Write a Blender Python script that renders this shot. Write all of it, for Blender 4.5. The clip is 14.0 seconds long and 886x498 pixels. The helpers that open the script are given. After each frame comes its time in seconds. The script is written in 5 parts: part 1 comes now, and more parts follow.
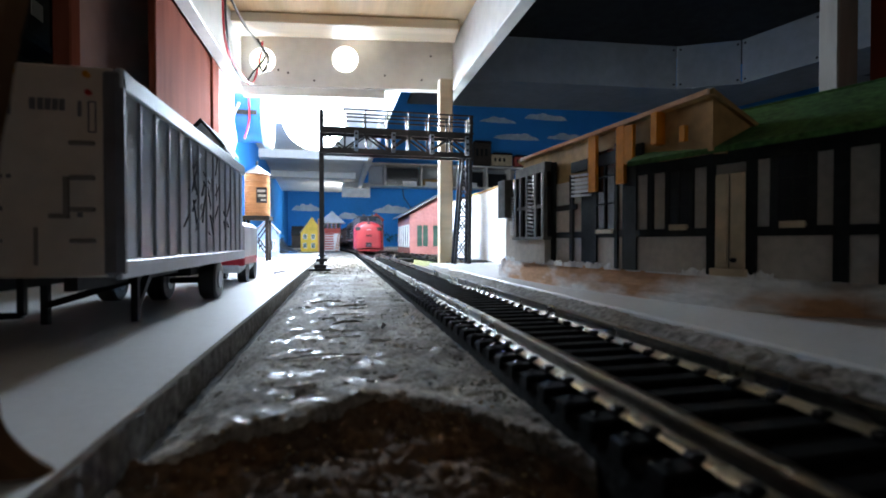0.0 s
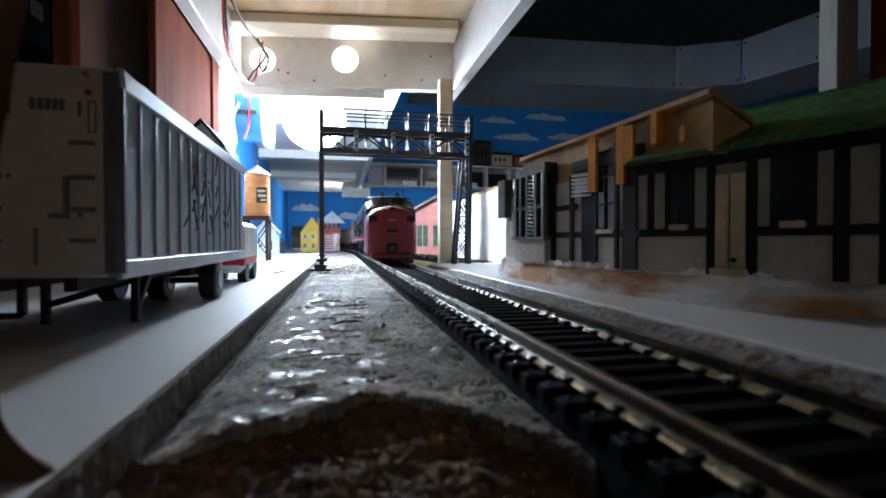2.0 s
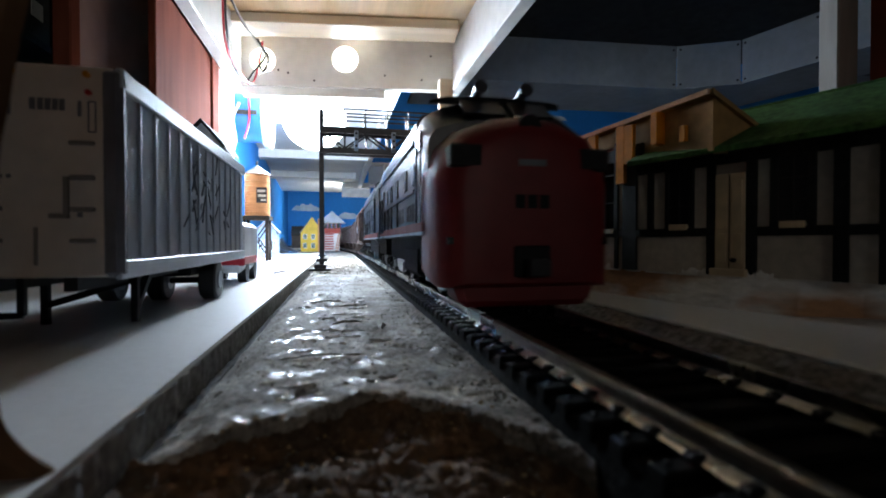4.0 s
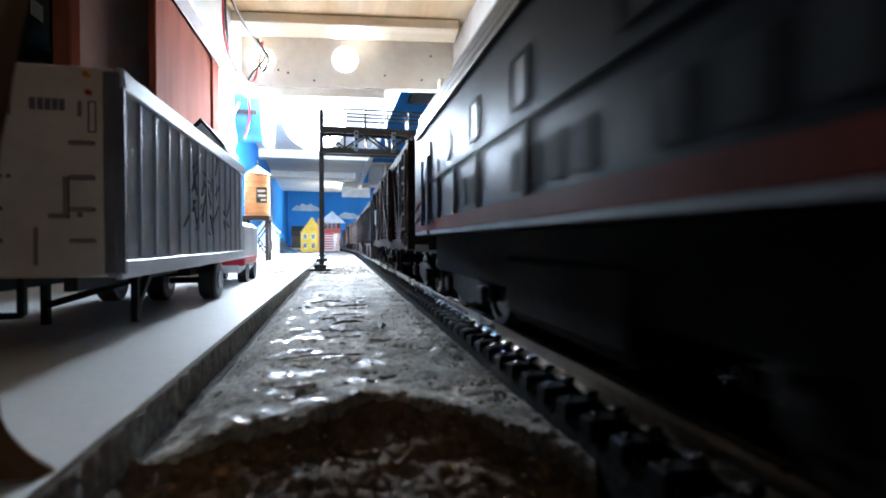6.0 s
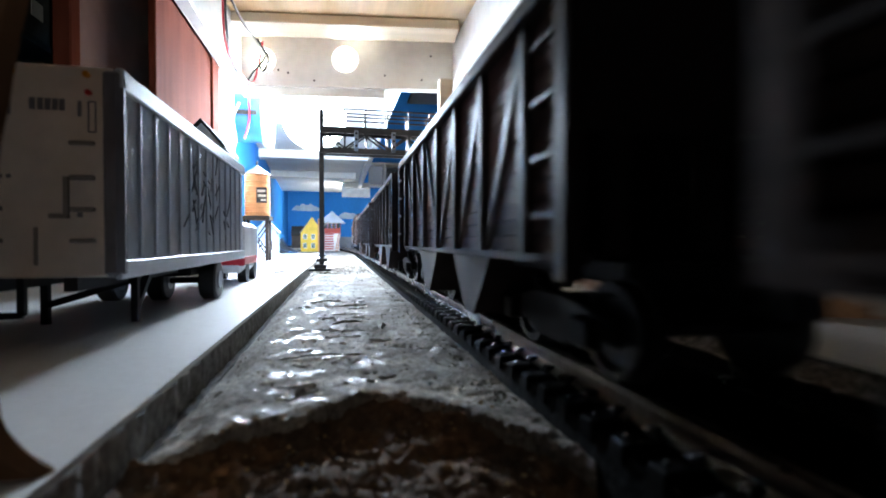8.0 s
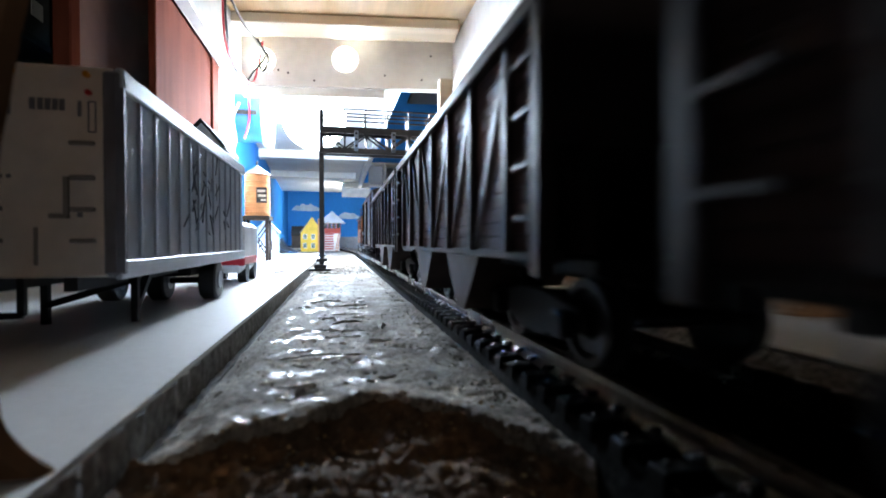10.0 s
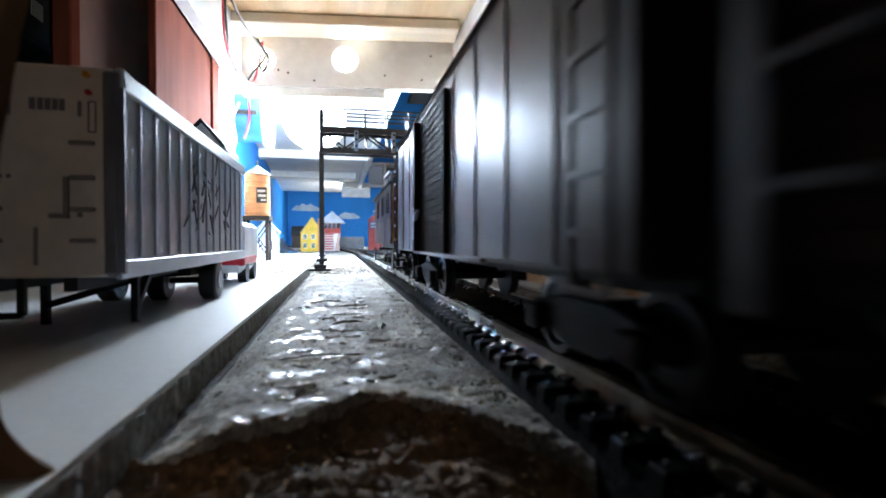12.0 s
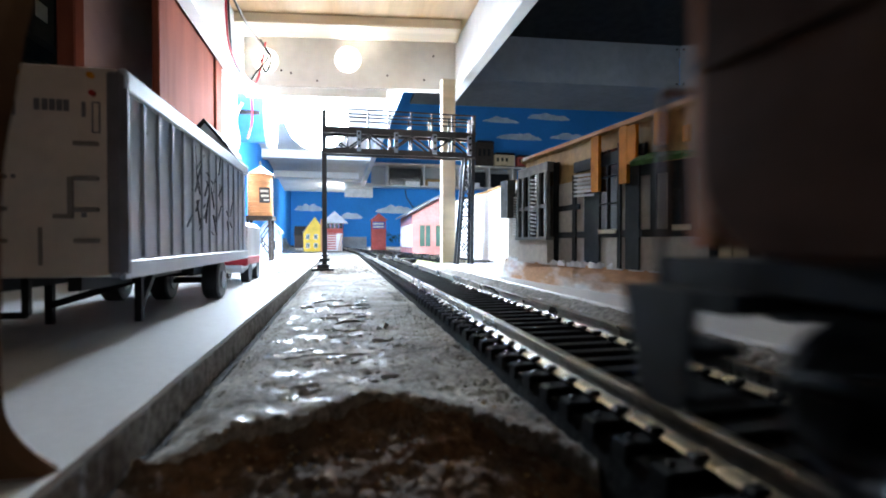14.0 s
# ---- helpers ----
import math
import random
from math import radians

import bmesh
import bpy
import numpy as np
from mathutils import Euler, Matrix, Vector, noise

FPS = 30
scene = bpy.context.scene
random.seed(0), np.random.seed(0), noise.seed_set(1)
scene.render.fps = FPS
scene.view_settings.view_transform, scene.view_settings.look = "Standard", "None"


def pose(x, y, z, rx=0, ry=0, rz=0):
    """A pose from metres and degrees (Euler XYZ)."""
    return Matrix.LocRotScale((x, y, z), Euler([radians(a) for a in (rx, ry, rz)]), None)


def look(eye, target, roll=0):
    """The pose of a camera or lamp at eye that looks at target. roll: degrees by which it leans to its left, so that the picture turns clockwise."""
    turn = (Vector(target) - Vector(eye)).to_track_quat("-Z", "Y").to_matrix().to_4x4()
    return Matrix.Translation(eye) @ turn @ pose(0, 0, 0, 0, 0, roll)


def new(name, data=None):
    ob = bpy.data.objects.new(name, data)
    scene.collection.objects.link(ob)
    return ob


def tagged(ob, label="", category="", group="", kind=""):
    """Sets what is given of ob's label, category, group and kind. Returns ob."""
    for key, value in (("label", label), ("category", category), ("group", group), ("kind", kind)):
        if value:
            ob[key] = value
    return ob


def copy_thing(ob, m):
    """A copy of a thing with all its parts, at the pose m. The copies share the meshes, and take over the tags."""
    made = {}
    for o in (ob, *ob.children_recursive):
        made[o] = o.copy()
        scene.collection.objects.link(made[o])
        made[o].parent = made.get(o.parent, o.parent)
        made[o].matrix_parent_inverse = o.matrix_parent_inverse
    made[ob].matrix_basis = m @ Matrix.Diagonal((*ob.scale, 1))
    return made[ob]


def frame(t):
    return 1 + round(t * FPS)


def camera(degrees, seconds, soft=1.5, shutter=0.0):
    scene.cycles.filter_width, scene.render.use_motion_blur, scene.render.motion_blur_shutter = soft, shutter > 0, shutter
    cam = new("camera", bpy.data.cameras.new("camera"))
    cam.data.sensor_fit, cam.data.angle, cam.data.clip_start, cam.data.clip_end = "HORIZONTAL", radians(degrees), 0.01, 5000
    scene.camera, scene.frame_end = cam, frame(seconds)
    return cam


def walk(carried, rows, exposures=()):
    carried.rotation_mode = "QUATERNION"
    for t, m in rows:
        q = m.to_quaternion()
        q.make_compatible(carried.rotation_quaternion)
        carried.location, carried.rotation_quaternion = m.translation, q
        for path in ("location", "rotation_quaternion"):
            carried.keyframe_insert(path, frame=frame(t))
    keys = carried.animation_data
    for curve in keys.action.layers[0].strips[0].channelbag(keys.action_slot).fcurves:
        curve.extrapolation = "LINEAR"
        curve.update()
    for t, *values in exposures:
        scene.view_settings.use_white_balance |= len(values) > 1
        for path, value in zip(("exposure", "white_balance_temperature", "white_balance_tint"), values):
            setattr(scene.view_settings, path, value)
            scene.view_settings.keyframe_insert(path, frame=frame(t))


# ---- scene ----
# Model railway in true size: all plan numbers below are millimetres, turned into metres by MM.
MM = 0.001
cam = camera(86.0, 14.0, soft=1.8, shutter=0.5)
EYE = (0.0, 0.0, 0.0137)
# small fixed-focus lens: sharp on the far train, soft on the ground close by
cam.data.dof.use_dof = True
cam.data.dof.focus_distance = 0.26
cam.data.dof.aperture_fstop = 36.0


def aim(yaw, tilt):
    a, p = radians(yaw), radians(tilt)
    return look(EYE, (EYE[0] + math.sin(a) * math.cos(p), EYE[1] + math.cos(a) * math.cos(p), EYE[2] - math.sin(p)))


walk(cam, [(0.0, aim(12.34, 0.865)), (12.6, aim(12.34, 0.865)), (12.9, aim(12.03, 0.865)), (14.0, aim(12.03, 0.865))],
     exposures=[(0.0, 0.2), (3.2, 0.2), (5.3, 0.9), (12.5, 0.94), (13.4, 0.94), (14.0, 0.96)])

# ---- world and light ----
world = bpy.data.worlds.new("room_dark")
scene.world = world
world.use_nodes = True
world.node_tree.nodes["Background"].inputs[0].default_value = (0.5, 0.6, 0.8, 1)
world.node_tree.nodes["Background"].inputs[1].default_value = 0.01


# ---- materials ----
def mat(name, color, rough=0.6, metal=0.0, grain=400.0, amount=0.25, bump=0.0, second=None, stain=60.0, stain_amount=0.5, stretch=(1, 1, 1), emit=0.0, coat=0.0, piece=0.0, gloss=None, spec=None, edge=(0.38, 0.66)):
    """A procedural surface: a base colour, fine grain, larger stains and relief, at a true scale per metre."""
    m = bpy.data.materials.new(name)
    m.use_nodes = True
    nt = m.node_tree
    n, ln = nt.nodes, nt.links
    b = n["Principled BSDF"]
    tex = n.new("ShaderNodeTexCoord")
    mp = n.new("ShaderNodeMapping")
    mp.inputs["Scale"].default_value = stretch
    ln.new(tex.outputs["Object"], mp.inputs["Vector"])
    g = n.new("ShaderNodeTexNoise")
    g.inputs["Scale"].default_value, g.inputs["Detail"].default_value = grain, 6
    s = n.new("ShaderNodeTexNoise")
    s.inputs["Scale"].default_value, s.inputs["Detail"].default_value = stain, 4
    ln.new(mp.outputs[0], g.inputs["Vector"])
    ln.new(mp.outputs[0], s.inputs["Vector"])
    c = (*color, 1)
    d = (*(second or [v * 0.6 for v in color]), 1)
    ramp = n.new("ShaderNodeValToRGB")
    ramp.color_ramp.elements[0].position, ramp.color_ramp.elements[1].position = edge
    ln.new(s.outputs["Fac"], ramp.inputs[0])
    k = n.new("ShaderNodeMath")
    k.operation = "MULTIPLY"
    k.inputs[1].default_value = stain_amount
    ln.new(ramp.outputs["Color"], k.inputs[0])
    mix = n.new("ShaderNodeMix")
    mix.data_type = "RGBA"
    mix.inputs[6].default_value, mix.inputs[7].default_value = c, d
    ln.new(k.outputs[0], mix.inputs[0])
    hs = n.new("ShaderNodeHueSaturation")
    ln.new(mix.outputs[2], hs.inputs["Color"])
    v = n.new("ShaderNodeMapRange")
    v.inputs["From Min"].default_value, v.inputs["From Max"].default_value = 0.3, 0.7
    v.inputs["To Min"].default_value, v.inputs["To Max"].default_value = 1 - amount, 1 + amount
    ln.new(g.outputs["Fac"], v.inputs["Value"])
    if piece:
        info = n.new("ShaderNodeObjectInfo")
        pr = n.new("ShaderNodeMapRange")
        pr.inputs["To Min"].default_value, pr.inputs["To Max"].default_value = 1 - piece, 1 + piece
        ln.new(info.outputs["Random"], pr.inputs["Value"])
        mm = n.new("ShaderNodeMath")
        mm.operation = "MULTIPLY"
        ln.new(v.outputs[0], mm.inputs[0])
        ln.new(pr.outputs[0], mm.inputs[1])
        ln.new(mm.outputs[0], hs.inputs["Value"])
    else:
        ln.new(v.outputs[0], hs.inputs["Value"])
    ln.new(hs.outputs[0], b.inputs["Base Color"])
    b.inputs["Metallic"].default_value = metal
    b.inputs["Specular IOR Level"].default_value = spec if spec is not None else (0.2 if rough >= 0.7 and not metal else 0.5)
    b.inputs["Coat Weight"].default_value = coat
    rr = n.new("ShaderNodeMapRange")
    rr.inputs["To Min"].default_value, rr.inputs["To Max"].default_value = max(0.02, rough - 0.15), min(1, rough + 0.12)
    ln.new(s.outputs["Fac"], rr.inputs["Value"])
    ln.new(rr.outputs[0], b.inputs["Roughness"])
    if gloss:
        # dried glue and damp film: patches of low roughness
        w = n.new("ShaderNodeTexNoise")
        w.inputs["Scale"].default_value, w.inputs["Detail"].default_value = gloss[0], 5
        ln.new(mp.outputs[0], w.inputs["Vector"])
        rr.inputs["From Min"].default_value, rr.inputs["From Max"].default_value = gloss[1], gloss[1] + 0.08
        rr.inputs["To Min"].default_value, rr.inputs["To Max"].default_value = rough, gloss[2]
        ln.new(w.outputs["Fac"], rr.inputs["Value"])
    if bump:
        bp = n.new("ShaderNodeBump")
        bp.inputs["Strength"].default_value, bp.inputs["Distance"].default_value = 0.7, bump * MM
        ln.new(g.outputs["Fac"], bp.inputs["Height"])
        ln.new(bp.outputs[0], b.inputs["Normal"])
    if emit:
        b.inputs["Emission Color"].default_value, b.inputs["Emission Strength"].default_value = c, emit
    return m


M = {
    "foamcore": mat("white_board", (0.78, 0.79, 0.8), 0.45, grain=900, amount=0.04, second=(0.66, 0.66, 0.66), stain=25, stain_amount=0.35),
    "core": mat("board_core", (0.34, 0.33, 0.32), 0.9, grain=700, amount=0.5, bump=0.7, second=(0.17, 0.16, 0.15), stain=90),
    "styro": mat("styrofoam", (0.88, 0.88, 0.87), 0.9, grain=350, amount=0.12, bump=0.5, second=(0.5, 0.22, 0.06), stain=24, stain_amount=0.85, stretch=(1, 1, 2.6), edge=(0.47, 0.57)),
    "plaster": mat("plaster_ground", (0.46, 0.43, 0.38), 0.8, grain=1100, amount=0.5, bump=0.5, second=(0.16, 0.135, 0.115), stain=62, stain_amount=0.9, gloss=(220, 0.575, 0.17)),
    "dirt": mat("brown_dirt", (0.125, 0.085, 0.058), 0.85, grain=700, amount=0.4, bump=0.5, second=(0.24, 0.125, 0.06), stain=130, stain_amount=0.7, spec=0.25, gloss=(260, 0.66, 0.3)),
    "glue": mat("glossy_glue", (0.46, 0.44, 0.41), 0.16, grain=700, amount=0.6, bump=1.1, second=(0.28, 0.26, 0.24), stain=200),
    "spike": mat("shiny_spike", (0.022, 0.022, 0.024), 0.24, grain=500, amount=0.2, spec=0.5),
    "pebble": mat("loose_grit", (0.3, 0.28, 0.24), 0.8, grain=900, amount=0.4, second=(0.07, 0.05, 0.03), stain=90, stain_amount=0.9),
    "goldgrit": mat("golden_grit", (0.42, 0.24, 0.08), 0.35, grain=900, amount=0.4, second=(0.6, 0.45, 0.25), stain=200),
    "scrawl": mat("faded_spray_paint", (0.2, 0.22, 0.27), 0.5, grain=200, amount=0.2),
    "roadbed": mat("black_roadbed", (0.008, 0.008, 0.008), 0.95, grain=900, amount=0.4, bump=0.3, spec=0.15),
    "tie": mat("black_plastic_tie", (0.007, 0.007, 0.007), 0.8, grain=900, amount=0.3, piece=0.3, spec=0.1),
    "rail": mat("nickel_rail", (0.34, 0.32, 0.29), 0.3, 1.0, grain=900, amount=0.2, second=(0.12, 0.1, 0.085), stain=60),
    "ballast": mat("grey_ballast", (0.3, 0.29, 0.28), 0.9, grain=700, amount=0.5, bump=0.7, second=(0.17, 0.13, 0.09), stain=50),
    "grass": mat("dry_grass", (0.2, 0.2, 0.09), 0.95, grain=800, amount=0.5, bump=0.8, second=(0.3, 0.26, 0.16), stain=60),
    "pine": mat("pine_board", (0.7, 0.58, 0.42), 0.55, grain=60, amount=0.1, stretch=(0.25, 3, 3), second=(0.58, 0.44, 0.29), stain=14, stain_amount=0.6),
    "ply": mat("plywood", (0.68, 0.5, 0.3), 0.6, grain=50, amount=0.15, stretch=(2, 0.25, 1), second=(0.52, 0.32, 0.15), stain=16, stain_amount=0.8),
    "whiteboard": mat("white_painted_wood", (0.72, 0.7, 0.66), 0.55, grain=120, amount=0.06, second=(0.58, 0.54, 0.48), stain=14, stain_amount=0.6),
    "blue": mat("blue_backdrop_paint", (0.03, 0.27, 0.74), 0.75, grain=90, amount=0.05, second=(0.035, 0.23, 0.64), stain=6, stain_amount=0.6),
    "cloud": mat("cloud_paint", (0.62, 0.72, 0.82), 0.8, grain=60, amount=0.12, second=(0.3, 0.45, 0.65), stain=20, stain_amount=0.7),
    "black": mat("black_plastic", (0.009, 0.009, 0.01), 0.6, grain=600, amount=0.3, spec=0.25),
    "steelblack": mat("black_painted_metal", (0.02, 0.022, 0.028), 0.35, grain=500, amount=0.3),
    "trailer": mat("silver_grey_plastic", (0.47, 0.53, 0.615), 0.34, 0.0, grain=300, amount=0.06, second=(0.36, 0.41, 0.48), stain=40, stain_amount=0.5, spec=0.55),
    "trailerend": mat("cream_grey_plastic", (0.76, 0.71, 0.64), 0.5, grain=300, amount=0.06, second=(0.52, 0.48, 0.42), stain=40),
    "graf": mat("dark_grey_paint", (0.17, 0.18, 0.21), 0.5, grain=200, amount=0.2),
    "rubber": mat("tyre_rubber", (0.012, 0.012, 0.013), 0.55, grain=500, amount=0.2),
    "redboard": mat("red_stained_wood", (0.2, 0.05, 0.028), 0.9, grain=40, amount=0.2, stretch=(3, 3, 0.3), second=(0.12, 0.033, 0.02), stain=9, stain_amount=0.7, spec=0.04),
    "greyboard": mat("shaded_recess_panel", (0.05, 0.03, 0.026), 0.9, grain=60, amount=0.1),
    "brownpanel": mat("brown_grey_panel", (0.3, 0.19, 0.17), 0.8, grain=60, amount=0.12, second=(0.22, 0.14, 0.12), stain=10),
    "dullpost": mat("shade_grey_post", (0.27, 0.25, 0.225), 0.75, grain=80, amount=0.15, stretch=(3, 3, 0.3), second=(0.2, 0.18, 0.155), stain=20),
    "baydark": mat("weathered_dark_trim", (0.11, 0.115, 0.105), 0.7, grain=300, amount=0.3, second=(0.2, 0.19, 0.17), stain=90, stain_amount=0.8),
    "railfoot": mat("gleam_nickel_foot", (0.72, 0.69, 0.6), 0.28, 1.0, grain=900, amount=0.12, second=(0.5, 0.47, 0.4), stain=70),
    "seam": mat("dark_gap_strip", (0.035, 0.03, 0.026), 0.9, grain=700, amount=0.5, bump=0.5),
    "locoletter": mat("grey_side_lettering", (0.04, 0.042, 0.045), 0.7, grain=300, amount=0.15, spec=0.05),
    "locoglass": mat("dark_loco_glass", (0.006, 0.007, 0.009), 0.4, grain=100, amount=0.1, spec=0.15),
    # End plastic darkened: the shading of hinges and handles is in this colour.
    "endmark": mat("shaded_end_hardware", (0.24, 0.225, 0.205), 0.6, grain=300, amount=0.15),
    "shred": mat("white_foam_shred", (0.86, 0.86, 0.85), 0.8, grain=600, amount=0.1, second=(0.7, 0.66, 0.6), stain=120),
    "locored": mat("scarlet_loco_paint", (0.2, 0.008, 0.012), 0.5, grain=300, amount=0.08),
    "locogrey": mat("dark_grey_loco_paint", (0.011, 0.0133, 0.0165), 0.47, grain=300, amount=0.08, second=(0.01, 0.011, 0.013), spec=0.025),
    "orange": mat("orange_red_stripe", (0.16, 0.022, 0.012), 0.6, grain=300, amount=0.08, spec=0.05),
    "silver": mat("silver_paint", (0.3, 0.31, 0.33), 0.4, 0.5, grain=300, amount=0.1),
    "stockbrown": mat("stock_car_brown", (0.066, 0.041, 0.034), 0.7, grain=300, amount=0.4, stretch=(1, 0.2, 2), second=(0.036, 0.025, 0.022), stain=120, spec=0.09),
    "hopper": mat("hopper_black_brown", (0.038, 0.026, 0.024), 0.5, grain=300, amount=0.2, second=(0.02, 0.018, 0.018), spec=0.12),
    "boxbrown": mat("boxcar_brown", (0.05, 0.031, 0.026), 0.36, grain=300, amount=0.12, second=(0.06, 0.038, 0.034), spec=0.2),
    "plank": mat("weathered_brown_planks", (0.095, 0.057, 0.051), 0.5, grain=200, amount=0.4, stretch=(1, 0.12, 2), second=(0.06, 0.042, 0.038), piece=0.2, spec=0.05),
    "doorbrown": mat("dull_brown_door", (0.014, 0.0095, 0.008), 0.75, grain=300, amount=0.2, spec=0.04),
    "caborange": mat("caboose_orange", (0.6, 0.17, 0.025), 0.45, grain=300, amount=0.1),
    "cabbrown": mat("caboose_brown", (0.085, 0.043, 0.03), 0.4, grain=300, amount=0.25, second=(0.05, 0.027, 0.02), stain=90, spec=0.02),
    "coal": mat("coal_load", (0.012, 0.012, 0.012), 0.6, grain=500, amount=0.5, bump=0.8),
    "stucco": mat("grey_stucco", (0.58, 0.53, 0.46), 0.85, grain=500, amount=0.12, second=(0.36, 0.32, 0.27), stain=40),
    "tan": mat("tan_bare_wood", (0.5, 0.3, 0.11), 0.8, grain=300, amount=0.2, second=(0.24, 0.17, 0.1), stain=60, stain_amount=0.7),
    "timber": mat("black_timber", (0.016, 0.018, 0.018), 0.8, grain=500, amount=0.3),
    "greenroof": mat("green_shingle", (0.06, 0.15, 0.04), 0.85, grain=700, amount=0.45, bump=0.4, second=(0.03, 0.07, 0.025), stain=90),
    "cream": mat("cream_door_paint", (0.72, 0.58, 0.38), 0.6, grain=300, amount=0.1),
    "orangewood": mat("orange_strip", (0.72, 0.25, 0.008), 0.8, grain=300, amount=0.15),
    "whitecard": mat("white_card", (0.85, 0.85, 0.84), 0.6, grain=300, amount=0.03),
    "yellow": mat("yellow_siding", (0.75, 0.5, 0.04), 0.6, grain=300, amount=0.08),
    "red": mat("red_brick_paint", (0.52, 0.11, 0.09), 0.7, grain=300, amount=0.15),
    "pink": mat("salmon_wall", (0.56, 0.25, 0.23), 0.75, grain=250, amount=0.1, second=(0.42, 0.16, 0.14)),
    "pinkroof": mat("grey_roof", (0.22, 0.22, 0.23), 0.7, grain=250, amount=0.2),
    "greenglass": mat("green_window", (0.07, 0.13, 0.1), 0.25, grain=100, amount=0.1),
    "glass": mat("dark_window", (0.02, 0.022, 0.025), 0.12, grain=100, amount=0.1),
    "tankwood": mat("orange_tank_wood", (0.55, 0.25, 0.1), 0.65, grain=300, amount=0.12, stretch=(1, 1, 4)),
    "trestle": mat("dark_trestle_wood", (0.05, 0.04, 0.035), 0.8, grain=400, amount=0.3),
    "white": mat("white_paint", (0.75, 0.76, 0.78), 0.5, grain=300, amount=0.05),
    "paleblue": mat("pale_blue_paint", (0.27, 0.35, 0.44), 0.5, grain=300, amount=0.05),
    "spoolblue": mat("blue_spool_plastic", (0.02, 0.2, 0.62), 0.35, grain=100, amount=0.05),
    "redwire": mat("red_wire", (0.6, 0.03, 0.05), 0.4, grain=300, amount=0.05),
    "blackwire": mat("black_wire", (0.015, 0.015, 0.016), 0.4, grain=300, amount=0.05),
    "whitewire": mat("white_wire", (0.7, 0.68, 0.66), 0.4, grain=300, amount=0.05),
    "sign": mat("dark_sign", (0.03, 0.03, 0.03), 0.5, grain=300, amount=0.1),
    "signblue": mat("blue_sign", (0.03, 0.05, 0.3), 0.5, grain=300, amount=0.1),
    "letter": mat("pale_lettering", (0.65, 0.63, 0.55), 0.5, grain=300, amount=0.05),
    "foliage": mat("dark_foliage", (0.03, 0.07, 0.035), 0.9, grain=300, amount=0.5, bump=1.0),
    "concrete": mat("pale_grey_wall", (0.32, 0.37, 0.42), 0.8, grain=200, amount=0.1),
    "greypanel": mat("grey_white_panel", (0.34, 0.355, 0.37), 0.6, grain=60, amount=0.05, second=(0.42, 0.43, 0.45), stain=8),
    "floor": mat("dark_room_floor", (0.08, 0.075, 0.07), 0.8, grain=30, amount=0.2),
    "fasciagrey": mat("dull_grey_panel", (0.22, 0.225, 0.235), 0.7, grain=60, amount=0.08, second=(0.17, 0.17, 0.175), stain=8),
    "tent": mat("brown_blur_wood", (0.13, 0.065, 0.035), 0.8, grain=150, amount=0.4, second=(0.25, 0.14, 0.07), stain=60, spec=0.15),
    "bulb": mat("lit_bulb", (0.75, 0.91, 1.1), 0.5, amount=0, emit=134.0),
    "stripglow": mat("added_strip_glow", (0.86, 0.94, 1.0), 0.5, amount=0, emit=300.0),
    "covelight": mat("lit_fill_tube", (0.86, 0.94, 1.0), 0.5, amount=0, emit=11.0),
    "fillglow": mat("fill_panel_glow", (1.0, 0.95, 0.88), 0.5, amount=0, emit=1.3),
    "amber": mat("amber_lens", (0.75, 0.35, 0.02), 0.3, amount=0.05),
    "redlens": mat("red_lens", (0.5, 0.02, 0.02), 0.3, amount=0.05),
    "chrome": mat("bright_metal", (0.75, 0.75, 0.77), 0.2, 1.0, amount=0.05),
}


# ---- mesh helpers (millimetres) ----
def box(bm, x0, x1, y0, y1, z0, z1):
    vs = [bm.verts.new((x, y, z)) for z in (z0, z1) for y in (y0, y1) for x in (x0, x1)]
    for q in ((0, 2, 3, 1), (4, 5, 7, 6), (0, 1, 5, 4), (1, 3, 7, 5), (3, 2, 6, 7), (2, 0, 4, 6)):
        bm.faces.new([vs[i] for i in q])
    return vs


def bar(bm, a, b, w, h=None):
    """A square bar from a to b."""
    a, b = Vector(a), Vector(b)
    d = (b - a).normalized()
    side = d.cross(Vector((0, 0, 1)) if abs(d.z) < 0.95 else Vector((1, 0, 0))).normalized()
    up = side.cross(d)
    h = h or w
    vs = []
    for p in (a, b):
        for i, j in ((-1, -1), (1, -1), (1, 1), (-1, 1)):
            vs.append(bm.verts.new(p + side * (i * w / 2) + up * (j * h / 2)))
    for q in ((3, 2, 1, 0), (4, 5, 6, 7), (0, 1, 5, 4), (1, 2, 6, 5), (2, 3, 7, 6), (3, 0, 4, 7)):
        bm.faces.new([vs[i] for i in q])


def loft(bm, rings, closed=True, caps=True):
    """Skin between rings of equal point counts."""
    rows = [[bm.verts.new(p) for p in r] for r in rings]
    n = len(rows[0])
    for r0, r1 in zip(rows, rows[1:]):
        for i in range(n if closed else n - 1):
            j = (i + 1) % n
            bm.faces.new((r0[i], r0[j], r1[j], r1[i]))
    if caps:
        bm.faces.new(rows[0][::-1])
        bm.faces.new(rows[-1])


def tube(bm, a, b, r0, r1=None, n=12):
    a, b = Vector(a), Vector(b)
    r1 = r0 if r1 is None else r1
    d = (b - a).normalized()
    u = d.cross(Vector((0, 0, 1)) if abs(d.z) < 0.95 else Vector((1, 0, 0))).normalized()
    v = d.cross(u)
    ring = lambda p, r: [p + (u * math.cos(k * math.tau / n) + v * math.sin(k * math.tau / n)) * r for k in range(n)]
    loft(bm, [ring(a, r0), ring(b, max(r1, 0.001))])


